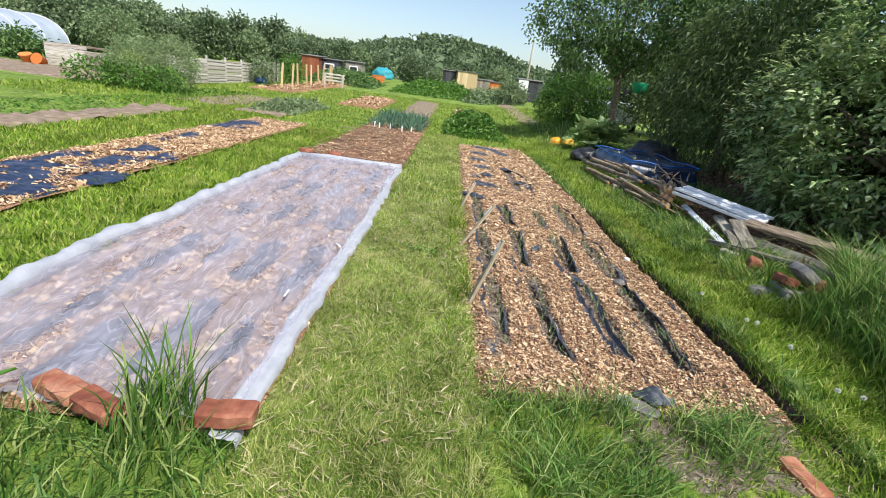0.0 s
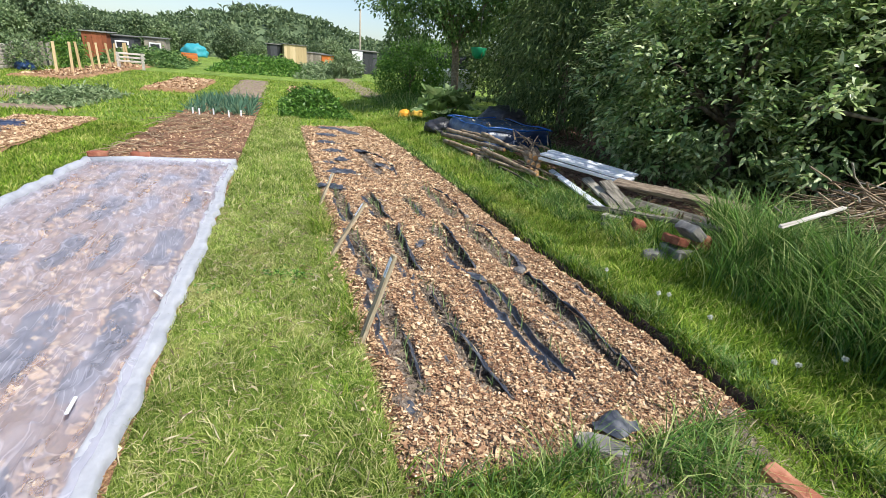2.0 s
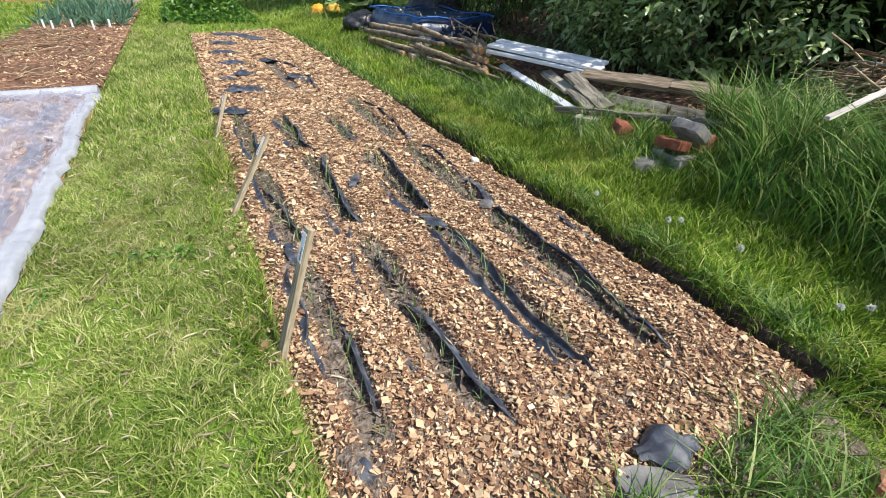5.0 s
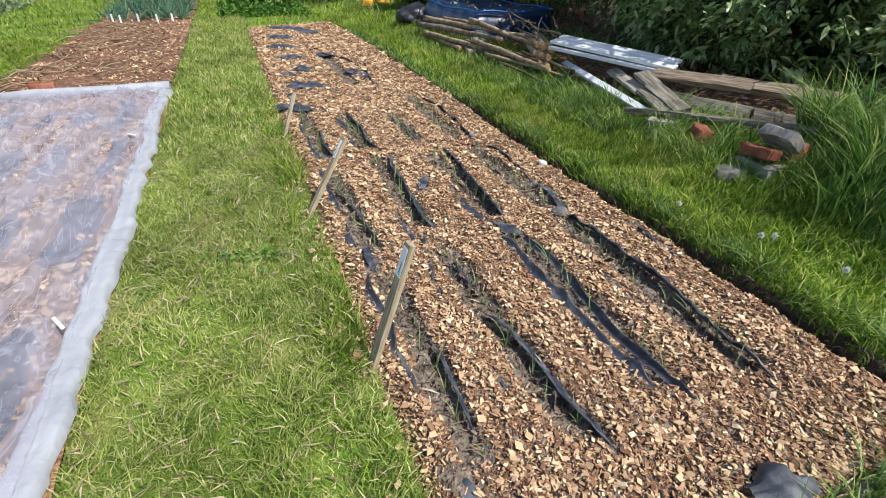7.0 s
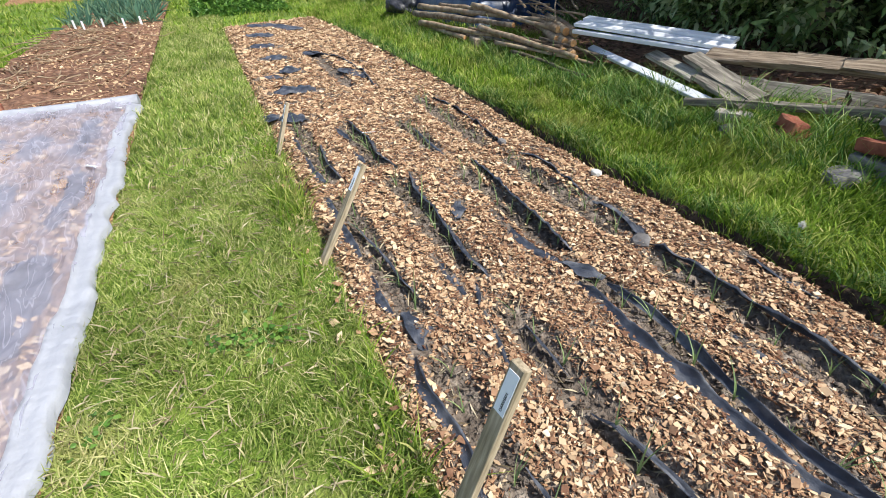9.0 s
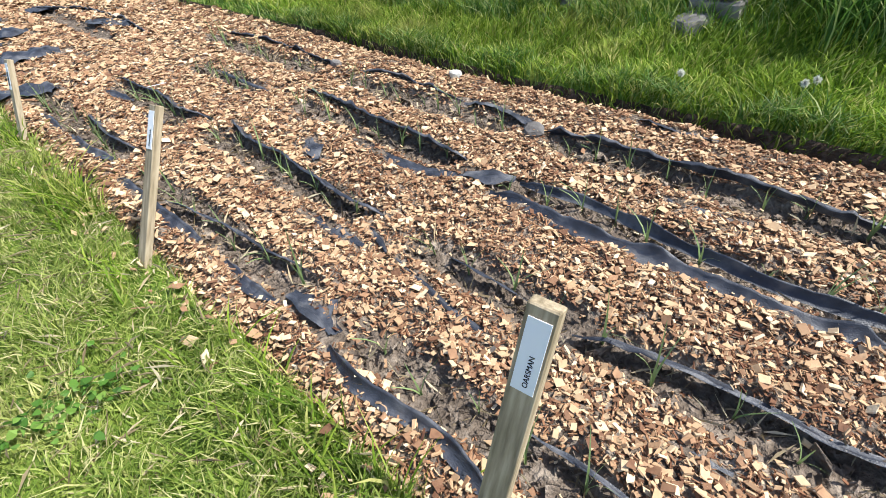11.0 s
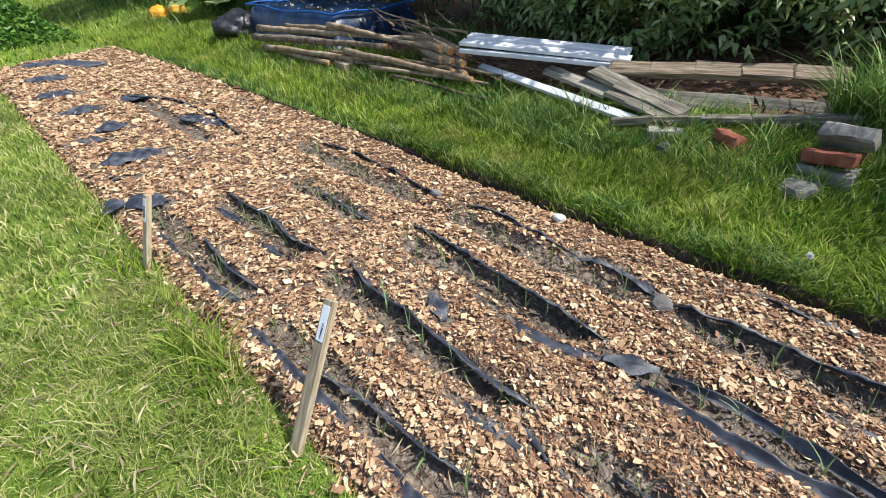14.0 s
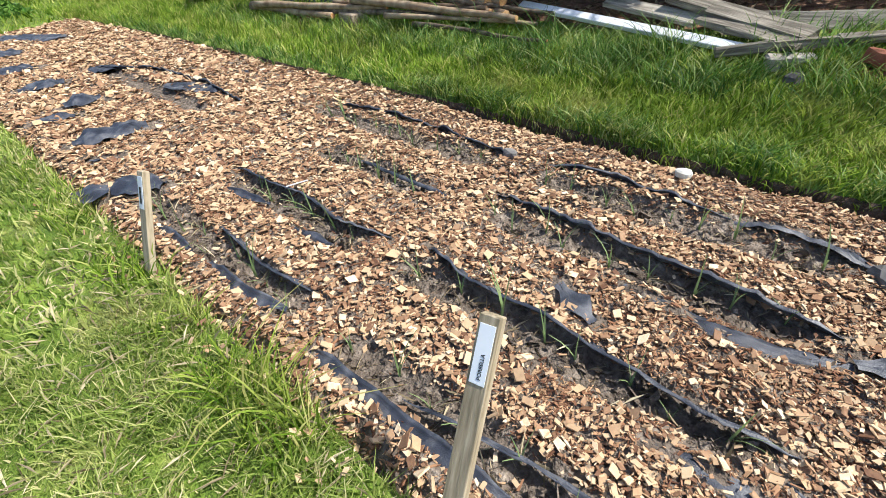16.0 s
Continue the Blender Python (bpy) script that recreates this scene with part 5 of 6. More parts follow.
board("rotten_plank", (3.14, 1.98, 0.46), (3.48, 0.62, 0.50), 0.12, 0.05, WOOD_BROWN, "long brown rotting plank with a splintered edge", "plank", 30, 7, W, 0.009)
board("rotten_plank", (3.02, 1.75, 0.30), (3.30, 0.60, 0.34), 0.13, 0.03, WOOD_GREY, "dark grey damp plank leaning under the heap", "plank", 55, 8, W, 0.006)
board("grey_beam", (2.60, 1.66, 0.25), (3.05, 0.45, 0.42), 0.05, 0.045, WOOD_GREY, "long cracked grey beam across the heap's front", "beam", 0, 9, W, 0.006)
board("grey_beam", (2.70, 1.62, 0.20), (3.12, 0.42, 0.36), 0.06, 0.05, WOOD_GREY, "grey beam lying behind the front beam", "beam", 0, 10, W, 0.006)
board("timber_offcut", (2.62, 1.42, 0.235), (2.71, 1.23, 0.245), 0.085, 0.075, WOOD_FENCE, "pale sawn timber offcut in the grass", "timber", 0, 11, "", 0.003)
for q in range(9):
    y = 3.25 + 0.11 * (q % 3) + 0.02 * q
    log("log", (2.80 + 0.05 * (q // 3), y - 0.12, 0.30 + 0.075 * (q // 3)), (3.15 + 0.05 * q % 0.2, y + 0.65 + 0.1 * (q % 2), 0.32 + 0.075 * (q // 3)), 0.038, 0.034, BRANCH,
        "sawn round log with an orange end", "log", 20 + q, "sawn logs", 0.008, True)
BOUGHS = [((2.62, 6.6, 0.32), (2.82, 4.2, 0.42), 0.045), ((2.75, 6.7, 0.40), (3.05, 4.0, 0.48), 0.04), ((2.50, 6.1, 0.26), (2.72, 4.3, 0.30), 0.035), ((2.60, 5.6, 0.24), (2.75, 3.7, 0.28), 0.03),
         ((2.66, 4.7, 0.35), (2.74, 3.0, 0.30), 0.035), ((2.60, 4.2, 0.27), (2.86, 2.9, 0.25), 0.022), ((2.62, 3.9, 0.22), (2.66, 2.7, 0.20), 0.02), ((2.90, 5.3, 0.52), (3.02, 3.4, 0.42), 0.03),
         ((2.58, 6.3, 0.22), (2.58, 4.9, 0.22), 0.04), ((2.75, 3.6, 0.38), (2.98, 2.6, 0.30), 0.018), ((2.85, 6.2, 0.45), (2.95, 4.8, 0.50), 0.03), ((2.70, 5.0, 0.30), (2.80, 3.3, 0.34), 0.025)]
for q, (a, b, r0) in enumerate(BOUGHS):
    log("branch", a, b, r0, r0 * 0.6, BRANCH if q % 3 else BARK, "bare cut branch laid along the heap", "branch", 40 + q, "cut branches", 0.03, q % 2 == 0)
for q in range(14):
    x, y = random.uniform(2.9, 3.3), random.uniform(3.3, 4.4)
    log("twig", (x, y, 0.50 + random.uniform(0, 0.1)), (x + random.uniform(0.1, 0.5), y + random.uniform(0.5, 1.2), 0.58 + random.uniform(-0.1, 0.1)), 0.012, 0.006, BRANCH, "thin dead twig sticking up from the heap", "twig", 60 + q, "heap twigs", 0.03)
brick((2.66, 5.3, 0.15), 86, (0.34, 0.16, 0.15), material=BRICK, label="mossy brick block under the branches", seed=21)
brick((2.66, 4.7, 0.16), 75, (0.3, 0.16, 0.18), material=WOOD_BROWN, label="sawn stump lying under the branches", name="stump", seed=22, category="log")
# bricks at the heap's foot
brick((2.66, 0.96, 0.290), 62, (0.16, 0.11, 0.07), (14, -6), label="broken red brick on top of rubble", seed=31)
brick((2.66, 0.95, 0.215), 75, (0.19, 0.11, 0.07), (-6, 4), label="red-brown brick half hidden in grass", seed=32)
stone((2.72, 0.84, 0.20), (0.16, 0.12, 0.12), 33)
brick((2.64, 0.48, 0.230), 84, (0.25, 0.15, 0.085), (0, 3), material=STONE, label="pale concrete block under the bricks", seed=37)
brick((2.80, 0.45, 0.290), 80, (0.20, 0.12, 0.20), (0, 0), label="orange brick at the back of the pile", seed=36)
brick((2.61, 0.49, 0.312), 79, (0.225, 0.105, 0.07), (12, 7), label="bright red brick on the rubble pile", seed=34)
brick((2.715, 0.46, 0.405), 80, (0.235, 0.14, 0.075), (42, 4), material=STONE, label="blue-grey engineering brick leaning on the pile", seed=35)
stone((2.50, 0.54, 0.17), (0.22, 0.16, 0.10), 38, label="flat grey rubble stone")
stone((2.57, 1.27, 0.18), (0.11, 0.09, 0.08), 39, label="small pale stone at the grass edge")

# blue-edged sheet and bags
bt = thing("sheeted_stack", "dark blue sheet with a bright rim over a low stack", "tarpaulin", at=(3.65, 6.4, 0.0))


def tarp_z(X, Y):
    e = np.minimum(np.minimum(X + 0.75, 0.75 - X), np.minimum(Y + 1.15, 1.15 - Y))
    return 0.22 + 0.36 * smooth01(e, 0.0, 0.16) + 0.03 * waves(X, Y, 0.7, 191) - 0.03 * smooth01(e, 0.3, 0.6)


part("sheet", grid_mesh("sheet", np.linspace(-0.75, 0.75, 34), np.linspace(-1.15, 1.15, 46), tarp_z, TARP_BLUE), TARP_BLUE, bt)
ring = [(-0.66, -1.05), (0.66, -1.05), (0.66, 1.05), (-0.66, 1.05), (-0.66, -1.05)]
for (ax, ay), (cx_, cy_) in zip(ring, ring[1:]):
    pts = [(ax + (cx_ - ax) * f, ay + (cy_ - ay) * f, 0.60 + 0.02 * math.sin(f * 9)) for f in np.linspace(0, 1, 9)]
    part("rim", tube(pts, [0.014] * 9, 6), TARP_RIM, bt, "bright blue plastic rim")
DL, DD = r_.uniform(-0.5, 0.5, (70, 1)), r_.uniform(-0.9, 0.9, (70, 1))
part("fallen_leaves", np_mesh("fallen_leaves", *leaves(np.concatenate([DL, DD, tarp_z(DL, DD) + 0.01], 1), r_.normal(0, 1, (70, 3)) * np.array([1, 1, 0.1]), 0.06, 0.03, 192), STRAW), STRAW, bt)
part("stack", box(1.2, 2.0, 0.5, 0.03, 0.01, 3, 4, (0, 0, 0.28)), BAG, bt)


def lump(name, label, category, at, size, material, seed):
    bm = bmesh.new()
    bmesh.ops.create_icosphere(bm, subdivisions=4, radius=1)
    for v in bm.verts:
        p = v.co.copy()
        k = 1 + 0.16 * noise.noise(p * 2.1 + Vector((seed, 0, 0))) + 0.13 * noise.noise(p * 5 + Vector((0, seed, 0))) + 0.07 * abs(noise.noise(p * 9))
        v.co = Vector((p.x * k * size[0], p.y * k * size[1], max(-0.35, p.z * k) * size[2]))
    for f in bm.faces:
        f.smooth = True
    me = bpy.data.meshes.new(name)
    bm.to_mesh(me)
    bm.free()
    me.materials.append(material)
    return thing(name, label, category, at=at, data=me)


lump("plastic_bag", "crumpled black plastic bag beside the blue sheet", "bag", (2.95, 7.7, 0.30), (0.36, 0.32, 0.22), BAG, 1)
lump("plastic_bag", "heap of black plastic sheeting behind the tarpaulin", "bag", (4.5, 7.8, 0.5), (0.6, 0.5, 0.34), BAG, 2)
lump("yellow_bucket", "yellow-orange plastic lump in the grass", "container", (3.0, 11.3, 0.20), (0.20, 0.17, 0.18), YELLOW, 3)
lump("yellow_bucket", "pale yellow plastic lump by a leafy plant", "container", (3.45, 11.6, 0.24), (0.16, 0.15, 0.16), YELLOW, 4)

# brushwood
bw = thing("brushwood_pile", "heap of dry bleached sticks on the bank", "brushwood", at=(3.95, -0.35, 0.0))
stick_meshes = []
for q in range(10):
    r = random.Random(200 + q)
    L = r.uniform(0.7, 1.5)
    pts = [(L * (f - 0.5), 0.05 * math.sin(f * 5 + q) * r.uniform(0.3, 1), 0.04 * math.cos(f * 4 + q)) for f in np.linspace(0, 1, 7)]
    bm = tube(pts, [0.007, 0.007, 0.0065, 0.006, 0.005, 0.004, 0.002], 5, 0.08, q)
    me = bpy.data.meshes.new("stick")
    bm.to_mesh(me)
    bm.free()
    me.materials.append(BRANCH if q % 3 != 1 else WOOD_GREY)
    stick_meshes.append(me)
for q in range(300):
    s_ = new("stick", stick_meshes[q % 10])
    s_.parent = bw
    lay = random.random()
    s_.matrix_local = pose(random.uniform(-0.3, 0.6), random.uniform(-0.7, 0.55), 0.30 + 0.55 * lay, random.uniform(-20, 20), random.gauss(0, 11), random.gauss(-18, 24)) @ Matrix.Scale(random.uniform(0.5, 1.1), 4)


def stick_mass(n, seed):
    """Many thin crooked sticks, three-sided, laid mostly one way."""
    r = np.random.default_rng(seed)
    a, L = r.normal(-0.30, 0.38, n), r.uniform(0.4, 1.1, n)
    d = np.stack([np.cos(a), np.sin(a), r.normal(0, 0.16, n)], -1)
    c = np.stack([r.uniform(-0.25, 0.75, n), r.uniform(-0.95, 0.6, n), 0.28 + 0.50 * r.random(n)], -1)
    c[:, 2] -= 0.35 * np.clip(-0.05 - c[:, 0], 0, 1)
    t = np.linspace(-0.5, 0.5, 5)
    P = c[:, None] + d[:, None] * (t[None] * L[:, None])[..., None] + np.cumsum(r.normal(0, 0.014, (n, 5, 3)), 1)
    rad = r.uniform(0.003, 0.0085, (n, 1)) * np.array([1.0, 0.95, 0.85, 0.7, 0.4])
    side = np.cross(d, [0, 0, 1.0])
    side /= np.linalg.norm(side, axis=1)[:, None]
    up = np.cross(side, d)
    V = np.stack([P + (side * math.cos(q))[:, None] * rad[..., None] + (up * math.sin(q))[:, None] * rad[..., None] for q in (0.5, 2.6, 4.7)], 2)
    ring = np.array([(k * 3 + j, k * 3 + (j + 1) % 3, k * 3 + 3 + (j + 1) % 3, k * 3 + 3 + j) for k in range(4) for j in range(3)])
    return V.reshape(-1, 3), (np.arange(n)[:, None, None] * 15 + ring[None]).reshape(-1, 4)


tagged(part("brush_tangle", np_mesh("brush_tangle", *stick_mass(900, 211), STICK), STICK, bw, "tangled fine brown sticks"), kind="stuff")
board("white_batten", (2.57, -0.30, 0.70), (3.06, -0.33, 0.82), 0.026, 0.016, WOOD_FENCE, "pale sawn batten poking out of the brushwood", "batten", 0, 13)

# ---- hedge and trees on the bank ----
elder = tree("elder_shrub", "dense glossy green shrub leaning over the timber heap", "shrub", (4.92, 2.2, 0.25),
             [(0.0, 0.3, 1.3, 1.35, 1.5, 1.25), (0.3, -1.5, 1.1, 1.2, 1.1, 1.1), (-0.35, 0.2, 0.75, 0.95, 1.3, 0.75), (0.4, 1.8, 1.3, 1.3, 1.2, 1.3), (0.5, 0.0, 2.5, 1.5, 1.7, 1.0), (0.8, -1.2, 2.2, 1.3, 1.2, 1.0)],
             46000, 0.125, 0.040, LEAF_ELDER, (1.0, 0.09), 301, 9, 0.05, 9, 0.66, droop=0.25, oval=True, gaps=-0.38, flat=0.45)
tree("hedge_shrub", "dark leafy shrub closing the hedge behind the brushwood", "shrub", (6.7, -0.4, 0.25),
     [(0, 0, 1.3, 1.3, 1.5, 1.3), (0.3, -1.6, 1.2, 1.2, 1.3, 1.1), (0.2, 1.2, 1.6, 1.2, 1.2, 1.3), (-0.1, -0.6, 0.5, 1.2, 1.8, 0.6)], 17000, 0.14, 0.05, LEAF_ELDER, (0.8, 0.07), 310, 5, 0.07, 10, 0.6, droop=0.3, gaps=-0.3, flat=0.6)
# added mass of dark leaves that stands for the elder's shaded interior
tree("hedge_shrub", "added dark foliage for the shaded inside of the hedge", "shrub", (6.1, 1.9, 0.25),
     [(0, 0, 1.0, 1.0, 1.9, 1.0), (0, -2.2, 1.0, 1.0, 1.5, 1.0), (0, 2.2, 1.2, 1.0, 1.6, 1.2), (0.2, 0.2, 2.5, 1.0, 2.0, 1.2), (0.3, -2.0, 2.3, 1.0, 1.5, 1.0), (0.3, -3.8, 1.2, 1.0, 1.4, 1.2)], 26000, 0.22, 0.11, LEAF_DARK, (0.8, 0.08), 311, 6, 0.12, 8, 0.25, droop=0.3)
# single leaves on the outer sprays, paler to paint their sunlit highlights
lm = []
for q in range(6):
    v, f = oval_leaves(np.zeros((1, 3)), np.array([[1.0, 0, 0.1]]), 0.13, 0.040, 700 + q)
    lm.append(np_mesh("leaf", v, f, LEAF_PIECE))
spray = random.Random(5)
for q in range(90):
    a, e = spray.uniform(2.3, 4.4), spray.uniform(-0.25, 1.0)
    b = spray.choice([(0.0, 0.3, 1.3, 1.45, 1.6, 1.35), (0.3, -1.5, 1.1, 1.3, 1.2, 1.2), (0.4, 1.8, 1.3, 1.4, 1.3, 1.4), (0.5, 0.0, 2.5, 1.6, 1.8, 1.1)])
    c = Vector((b[0] + b[3] * 1.05 * math.cos(a) * math.cos(e), b[1] + b[4] * 1.05 * math.sin(a) * math.cos(e), b[2] + b[5] * 1.05 * math.sin(e)))
    for k in range(8):
        o = new("leaf", lm[(q + k) % 6])
        o.parent = elder
        o.matrix_local = Matrix.Translation(c + Vector((spray.uniform(-0.06, 0.06), spray.uniform(-0.06, 0.06), spray.uniform(-0.05, 0.05)))) @ pose(0, 0, 0, spray.uniform(-25, 25), spray.uniform(-5, 30), k * 45 + spray.uniform(-15, 15))

tree("willow_shrub", "tall dark shrub with narrow drooping leaves", "shrub", (5.6, 7.2, 0.4),
     [(0, 0, 1.6, 1.3, 1.6, 1.5), (0.3, -1.9, 1.4, 1.3, 1.4, 1.3), (0.2, 1.6, 1.5, 1.2, 1.3, 1.4), (0.2, 0, 2.8, 1.3, 1.8, 1.0)], 19000, 0.17, 0.036, LEAF_DARK, (1.2, 0.1), 302, 8, 0.16, 14, 0.7, droop=0.7)
tree("apple_tree", "spreading tree with a dark leaning trunk", "tree", (5.1, 13.2, 0.3),
     [(0.4, 0.2, 4.0, 2.4, 2.2, 1.6), (-1.5, 0.6, 3.8, 1.7, 1.6, 1.3), (2.2, -0.6, 3.8, 1.9, 1.9, 1.6), (0.5, 0.3, 5.4, 2.0, 1.9, 1.2), (-0.9, 0, 2.9, 1.3, 1.3, 0.8)], 26000, 0.13, 0.065, LEAF_TREE, (2.4, 0.13), 303, 10, 0.12, 11, 0.7, droop=0.3)
tree("hedge_tree", "broad leafy hedge tree behind the timber heap", "tree", (7.6, 9.0, 0.4),
     [(0, 0, 2.2, 2.0, 2.4, 2.0), (0.2, -1.8, 3.6, 2.2, 2.2, 1.9), (0, 1.6, 4.2, 2.2, 2.4, 1.8), (0.3, 0, 5.4, 2.0, 2.4, 1.4)], 13500, 0.15, 0.08, LEAF_TREE, (1.6, 0.14), 304, 8, 0.13, 11, 0.65, droop=0.3)
tree("hedge_tree", "tall leafy hedge tree towering over the shrubs", "tree", (7.8, 3.6, 0.4),
     [(0, 0, 2.2, 2.0, 2.6, 2.0), (0, -1.8, 3.8, 2.2, 2.4, 1.9), (-0.4, 1.6, 4.0, 2.2, 2.2, 1.8), (0.3, 0, 5.6, 2.0, 2.4, 1.4)], 13500, 0.15, 0.08, LEAF_TREE, (1.6, 0.14), 305, 8, 0.13, 11, 0.65, droop=0.3)
tree("hawthorn_shrub", "rounded bright green shrub beyond the tree", "shrub", (4.7, 17.5, 0.3),
     [(0, 0, 1.1, 1.2, 1.2, 1.1), (0.9, 0.4, 1.3, 1.1, 1.2, 1.2), (-0.4, 1.0, 0.8, 0.9, 1.0, 0.8)], 9000, 0.12, 0.06, LEAF_BRIGHT, (0.8, 0.06), 307, 6, 0.14, 12, 0.7, droop=0.3)
tree("hedge_tree", "dark hedge trees behind the far shrubs", "tree", (9.0, 17.0, 0.4),
     [(0, 0, 1.8, 2.2, 2.2, 1.8), (0.5, 1.5, 3.2, 2.2, 2.2, 1.8), (2.5, 0, 2.6, 2.4, 2.2, 2.4)], 12000, 0.2, 0.1, LEAF_DARK, (1.4, 0.12), 308, 6, 0.25)
tree("yucca_clump", "spiky grey-green clump beside the white shed", "shrub", (4.2, 34.0, 0.5),
     [(0, 0, 0.8, 0.9, 0.9, 0.9)], 1500, 0.5, 0.06, LEAF_PALE, (0.4, 0.05), 309, 3, 0.1)

gb = thing("hanging_basket", "small green plastic basket hung in the tree", "basket", at=(4.79, 10.5, 2.05))
part("bowl", tube([(0, 0, -0.16), (0, 0, -0.06), (0, 0, 0.1), (0, 0, 0.12)], [0.10, 0.19, 0.22, 0.22], 12), GREEN_PLASTIC, gb)
part("cord", tube([(0, 0, 0.1), (0, 0, 0.6), (0.02, 0, 1.1)], [0.006, 0.006, 0.006], 5), BAG, gb)

# large-leaved squash plant
sq = thing("rhubarb_plant", "broad pale green leaves spreading beside the bags", "plant", at=(3.95, 10.3, 0.3))
for q in range(44):
    r = random.Random(800 + q)
    a, d = r.uniform(0, 6.28), r.uniform(0.1, 1.0)
    c = Vector((math.cos(a) * d * 0.95, math.sin(a) * d * 0.9, 0.72 - 0.4 * d + r.uniform(-0.12, 0.15)))
    bm = bmesh.new()
    R = r.uniform(0.18, 0.32)
    mid = bm.verts.new((0, 0, -0.03))
    rimv = []
    for k in range(14):
        t = k / 14 * 6.283
        rr = R * (1 + 0.22 * math.cos(3 * t) + 0.12 * math.cos(7 * t)) * (0.75 if k == 7 else 1)
        rimv.append(bm.verts.new((rr * math.cos(t), rr * math.sin(t), 0.05 * math.sin(5 * t) * R * 3 - 0.04 * (k % 2))))
    for k in range(14):
        bm.faces.new((mid, rimv[k], rimv[(k + 1) % 14]))
    o = part("leaf", bm, LEAF_BROAD, sq)
    o.matrix_local = Matrix.Translation(c) @ pose(0, 0, 0, r.uniform(-35, 35), r.uniform(-35, 35), r.uniform(0, 360))
    if q % 3 == 0:
        part("stem", tube([(c.x * 0.2, c.y * 0.2, 0), c * 0.6, c], [0.014, 0.011, 0.008], 5), LEEK, sq)

# dandelions and docks in the grass
for q, (x, y) in enumerate([(2.12, -0.93), (2.34, -1.00), (2.08, -0.41), (2.03, -0.87), (2.07, -0.08), (1.90, 0.37), (2.01, -0.05)]):
    ob = thing("dandelion_clock", "white dandelion seed head on a thin stalk", "flower", "dandelions", at=(x, y, gz(x, y)))
    part("stalk", tube([(0, 0, 0), (0.005, 0, 0.06), (0, 0.004, 0.11)], [0.0018, 0.0016, 0.0014], 5), LEEK, ob)
    C = np.random.default_rng(q).normal(0, 1, (150, 3))
    C /= np.linalg.norm(C, axis=1)[:, None]
    part("seed_head", np_mesh("seed_head", *leaves(np.tile(np.array([[0, 0.004, 0.112]]), (150, 1)), C, 0.017, 0.005, q), FLOWER), FLOWER, ob)
for q, (x, y, s_) in enumerate([(2.72, -0.55, 1.0), (2.9, -0.75, 0.8), (-2.1, -1.75, 1.2), (-2.45, -1.8, 1.0), (-1.85, -1.9, 1.0)]):
    ob = thing("dock_plant", "broad-leaved dock weed in the grass", "weed", at=(x, y, gz(x, y)))
    for k in range(7):
        r = random.Random(900 + q * 10 + k)
        bm = bmesh.new()
        L, Wd, pts = 0.24 * s_ * r.uniform(0.7, 1.2), 0.075 * s_, []
        for j in range(6):
            f = j / 5
            w = Wd / 2 * math.sin(math.pi * (0.12 + 0.88 * f) ** 0.8) + 0.002
            pts.append([bm.verts.new((L * f, dy * w, 0.22 * L * math.sin(f * 2.4) + abs(dy) * 0.012)) for dy in (-1, 0, 1)])
        for p0, p1 in zip(pts, pts[1:]):
            for j in (0, 1):
                bm.faces.new((p0[j], p0[j + 1], p1[j + 1], p1[j]))
        part("leaf", bm, LEAF_BRIGHT, ob).matrix_local = pose(0, 0, 0.01, r.uniform(-10, 10), -r.uniform(5, 45), k * 51 + r.uniform(-15, 15))

# ---- far plots ----
fence = thing("plank_fence", "silvered horizontal plank fence beside the plots", "fence", at=(-12.0, 16.3, 0.0))
for q in range(6):
    part("post", box(0.09, 0.09, 1.3, 0.01, 0.004, q, 1, (0, q * 1.9, 0.65)), WOOD_FENCE, fence)
for p in range(5):
    for k in range(12):
        part("slat", box(0.03, 1.84, 0.084, 0.006, 0.008, p * 13 + k, 1, (0.022 * ((k + p) % 2), p * 1.9 + 0.95, 0.1 + k * 0.092)), WOOD_FENCE, fence)
f2 = thing("trellis_fence", "dark weathered board fence behind the posts", "fence", at=(-11.8, 26.2, 0.1))
for q in range(12):
    part("board", box(0.03, 0.2, 1.15 + 0.1 * (q % 3), 0.005, 0.006, q, 1, (0, q * 0.27, 0.6)), WOOD_GREY if q % 3 else DARK_WOOD, f2)
tree("white_rose", "grey-green climber with white flowers on the fence", "shrub", (-11.4, 25.3, 0), [(0, 0, 0.8, 0.5, 0.8, 0.8)], 1200, 0.16, 0.09, LEAF_PALE, (0.4, 0.03), 321, 3)
lump("blue_tub", "blue plastic tub by the fence", "tub", (-11.3, 24.9, 0.22), (0.35, 0.5, 0.32), TARP_BLUE, 8)
for q in range(9):
    y = 22.8 + 1.35 * q
    o = thing("garden_post", "upright pale wooden support post", "post", "row of support posts", at=(-9.4 + 0.12 * (q % 2), y, gz(-9.4, y)))
    part("pole", box(0.09, 0.09, 1.45, 0.012, 0.006, q, 1, (0, 0, 0.62)), WOOD_POST, o)
    o.rotation_euler = (0, radians(random.uniform(-4, 4)), 0)
bench = thing("garden_bench", "grey slatted wooden bench at the plot's edge", "bench", at=(-8.4, 30.0, 0.25))
for x in (-0.6, 0.6):
    part("leg", box(0.07, 0.4, 0.9, 0.01, 0.003, 1, 1, (x, 0, 0.45)), WOOD_FENCE, bench)
for z in (0.45, 0.65, 0.85):
    part("slat", box(1.4, 0.06, 0.1, 0.01, 0.003, 2, 1, (0, 0.15 if z > 0.5 else -0.1, z)), WOOD_FENCE, bench)


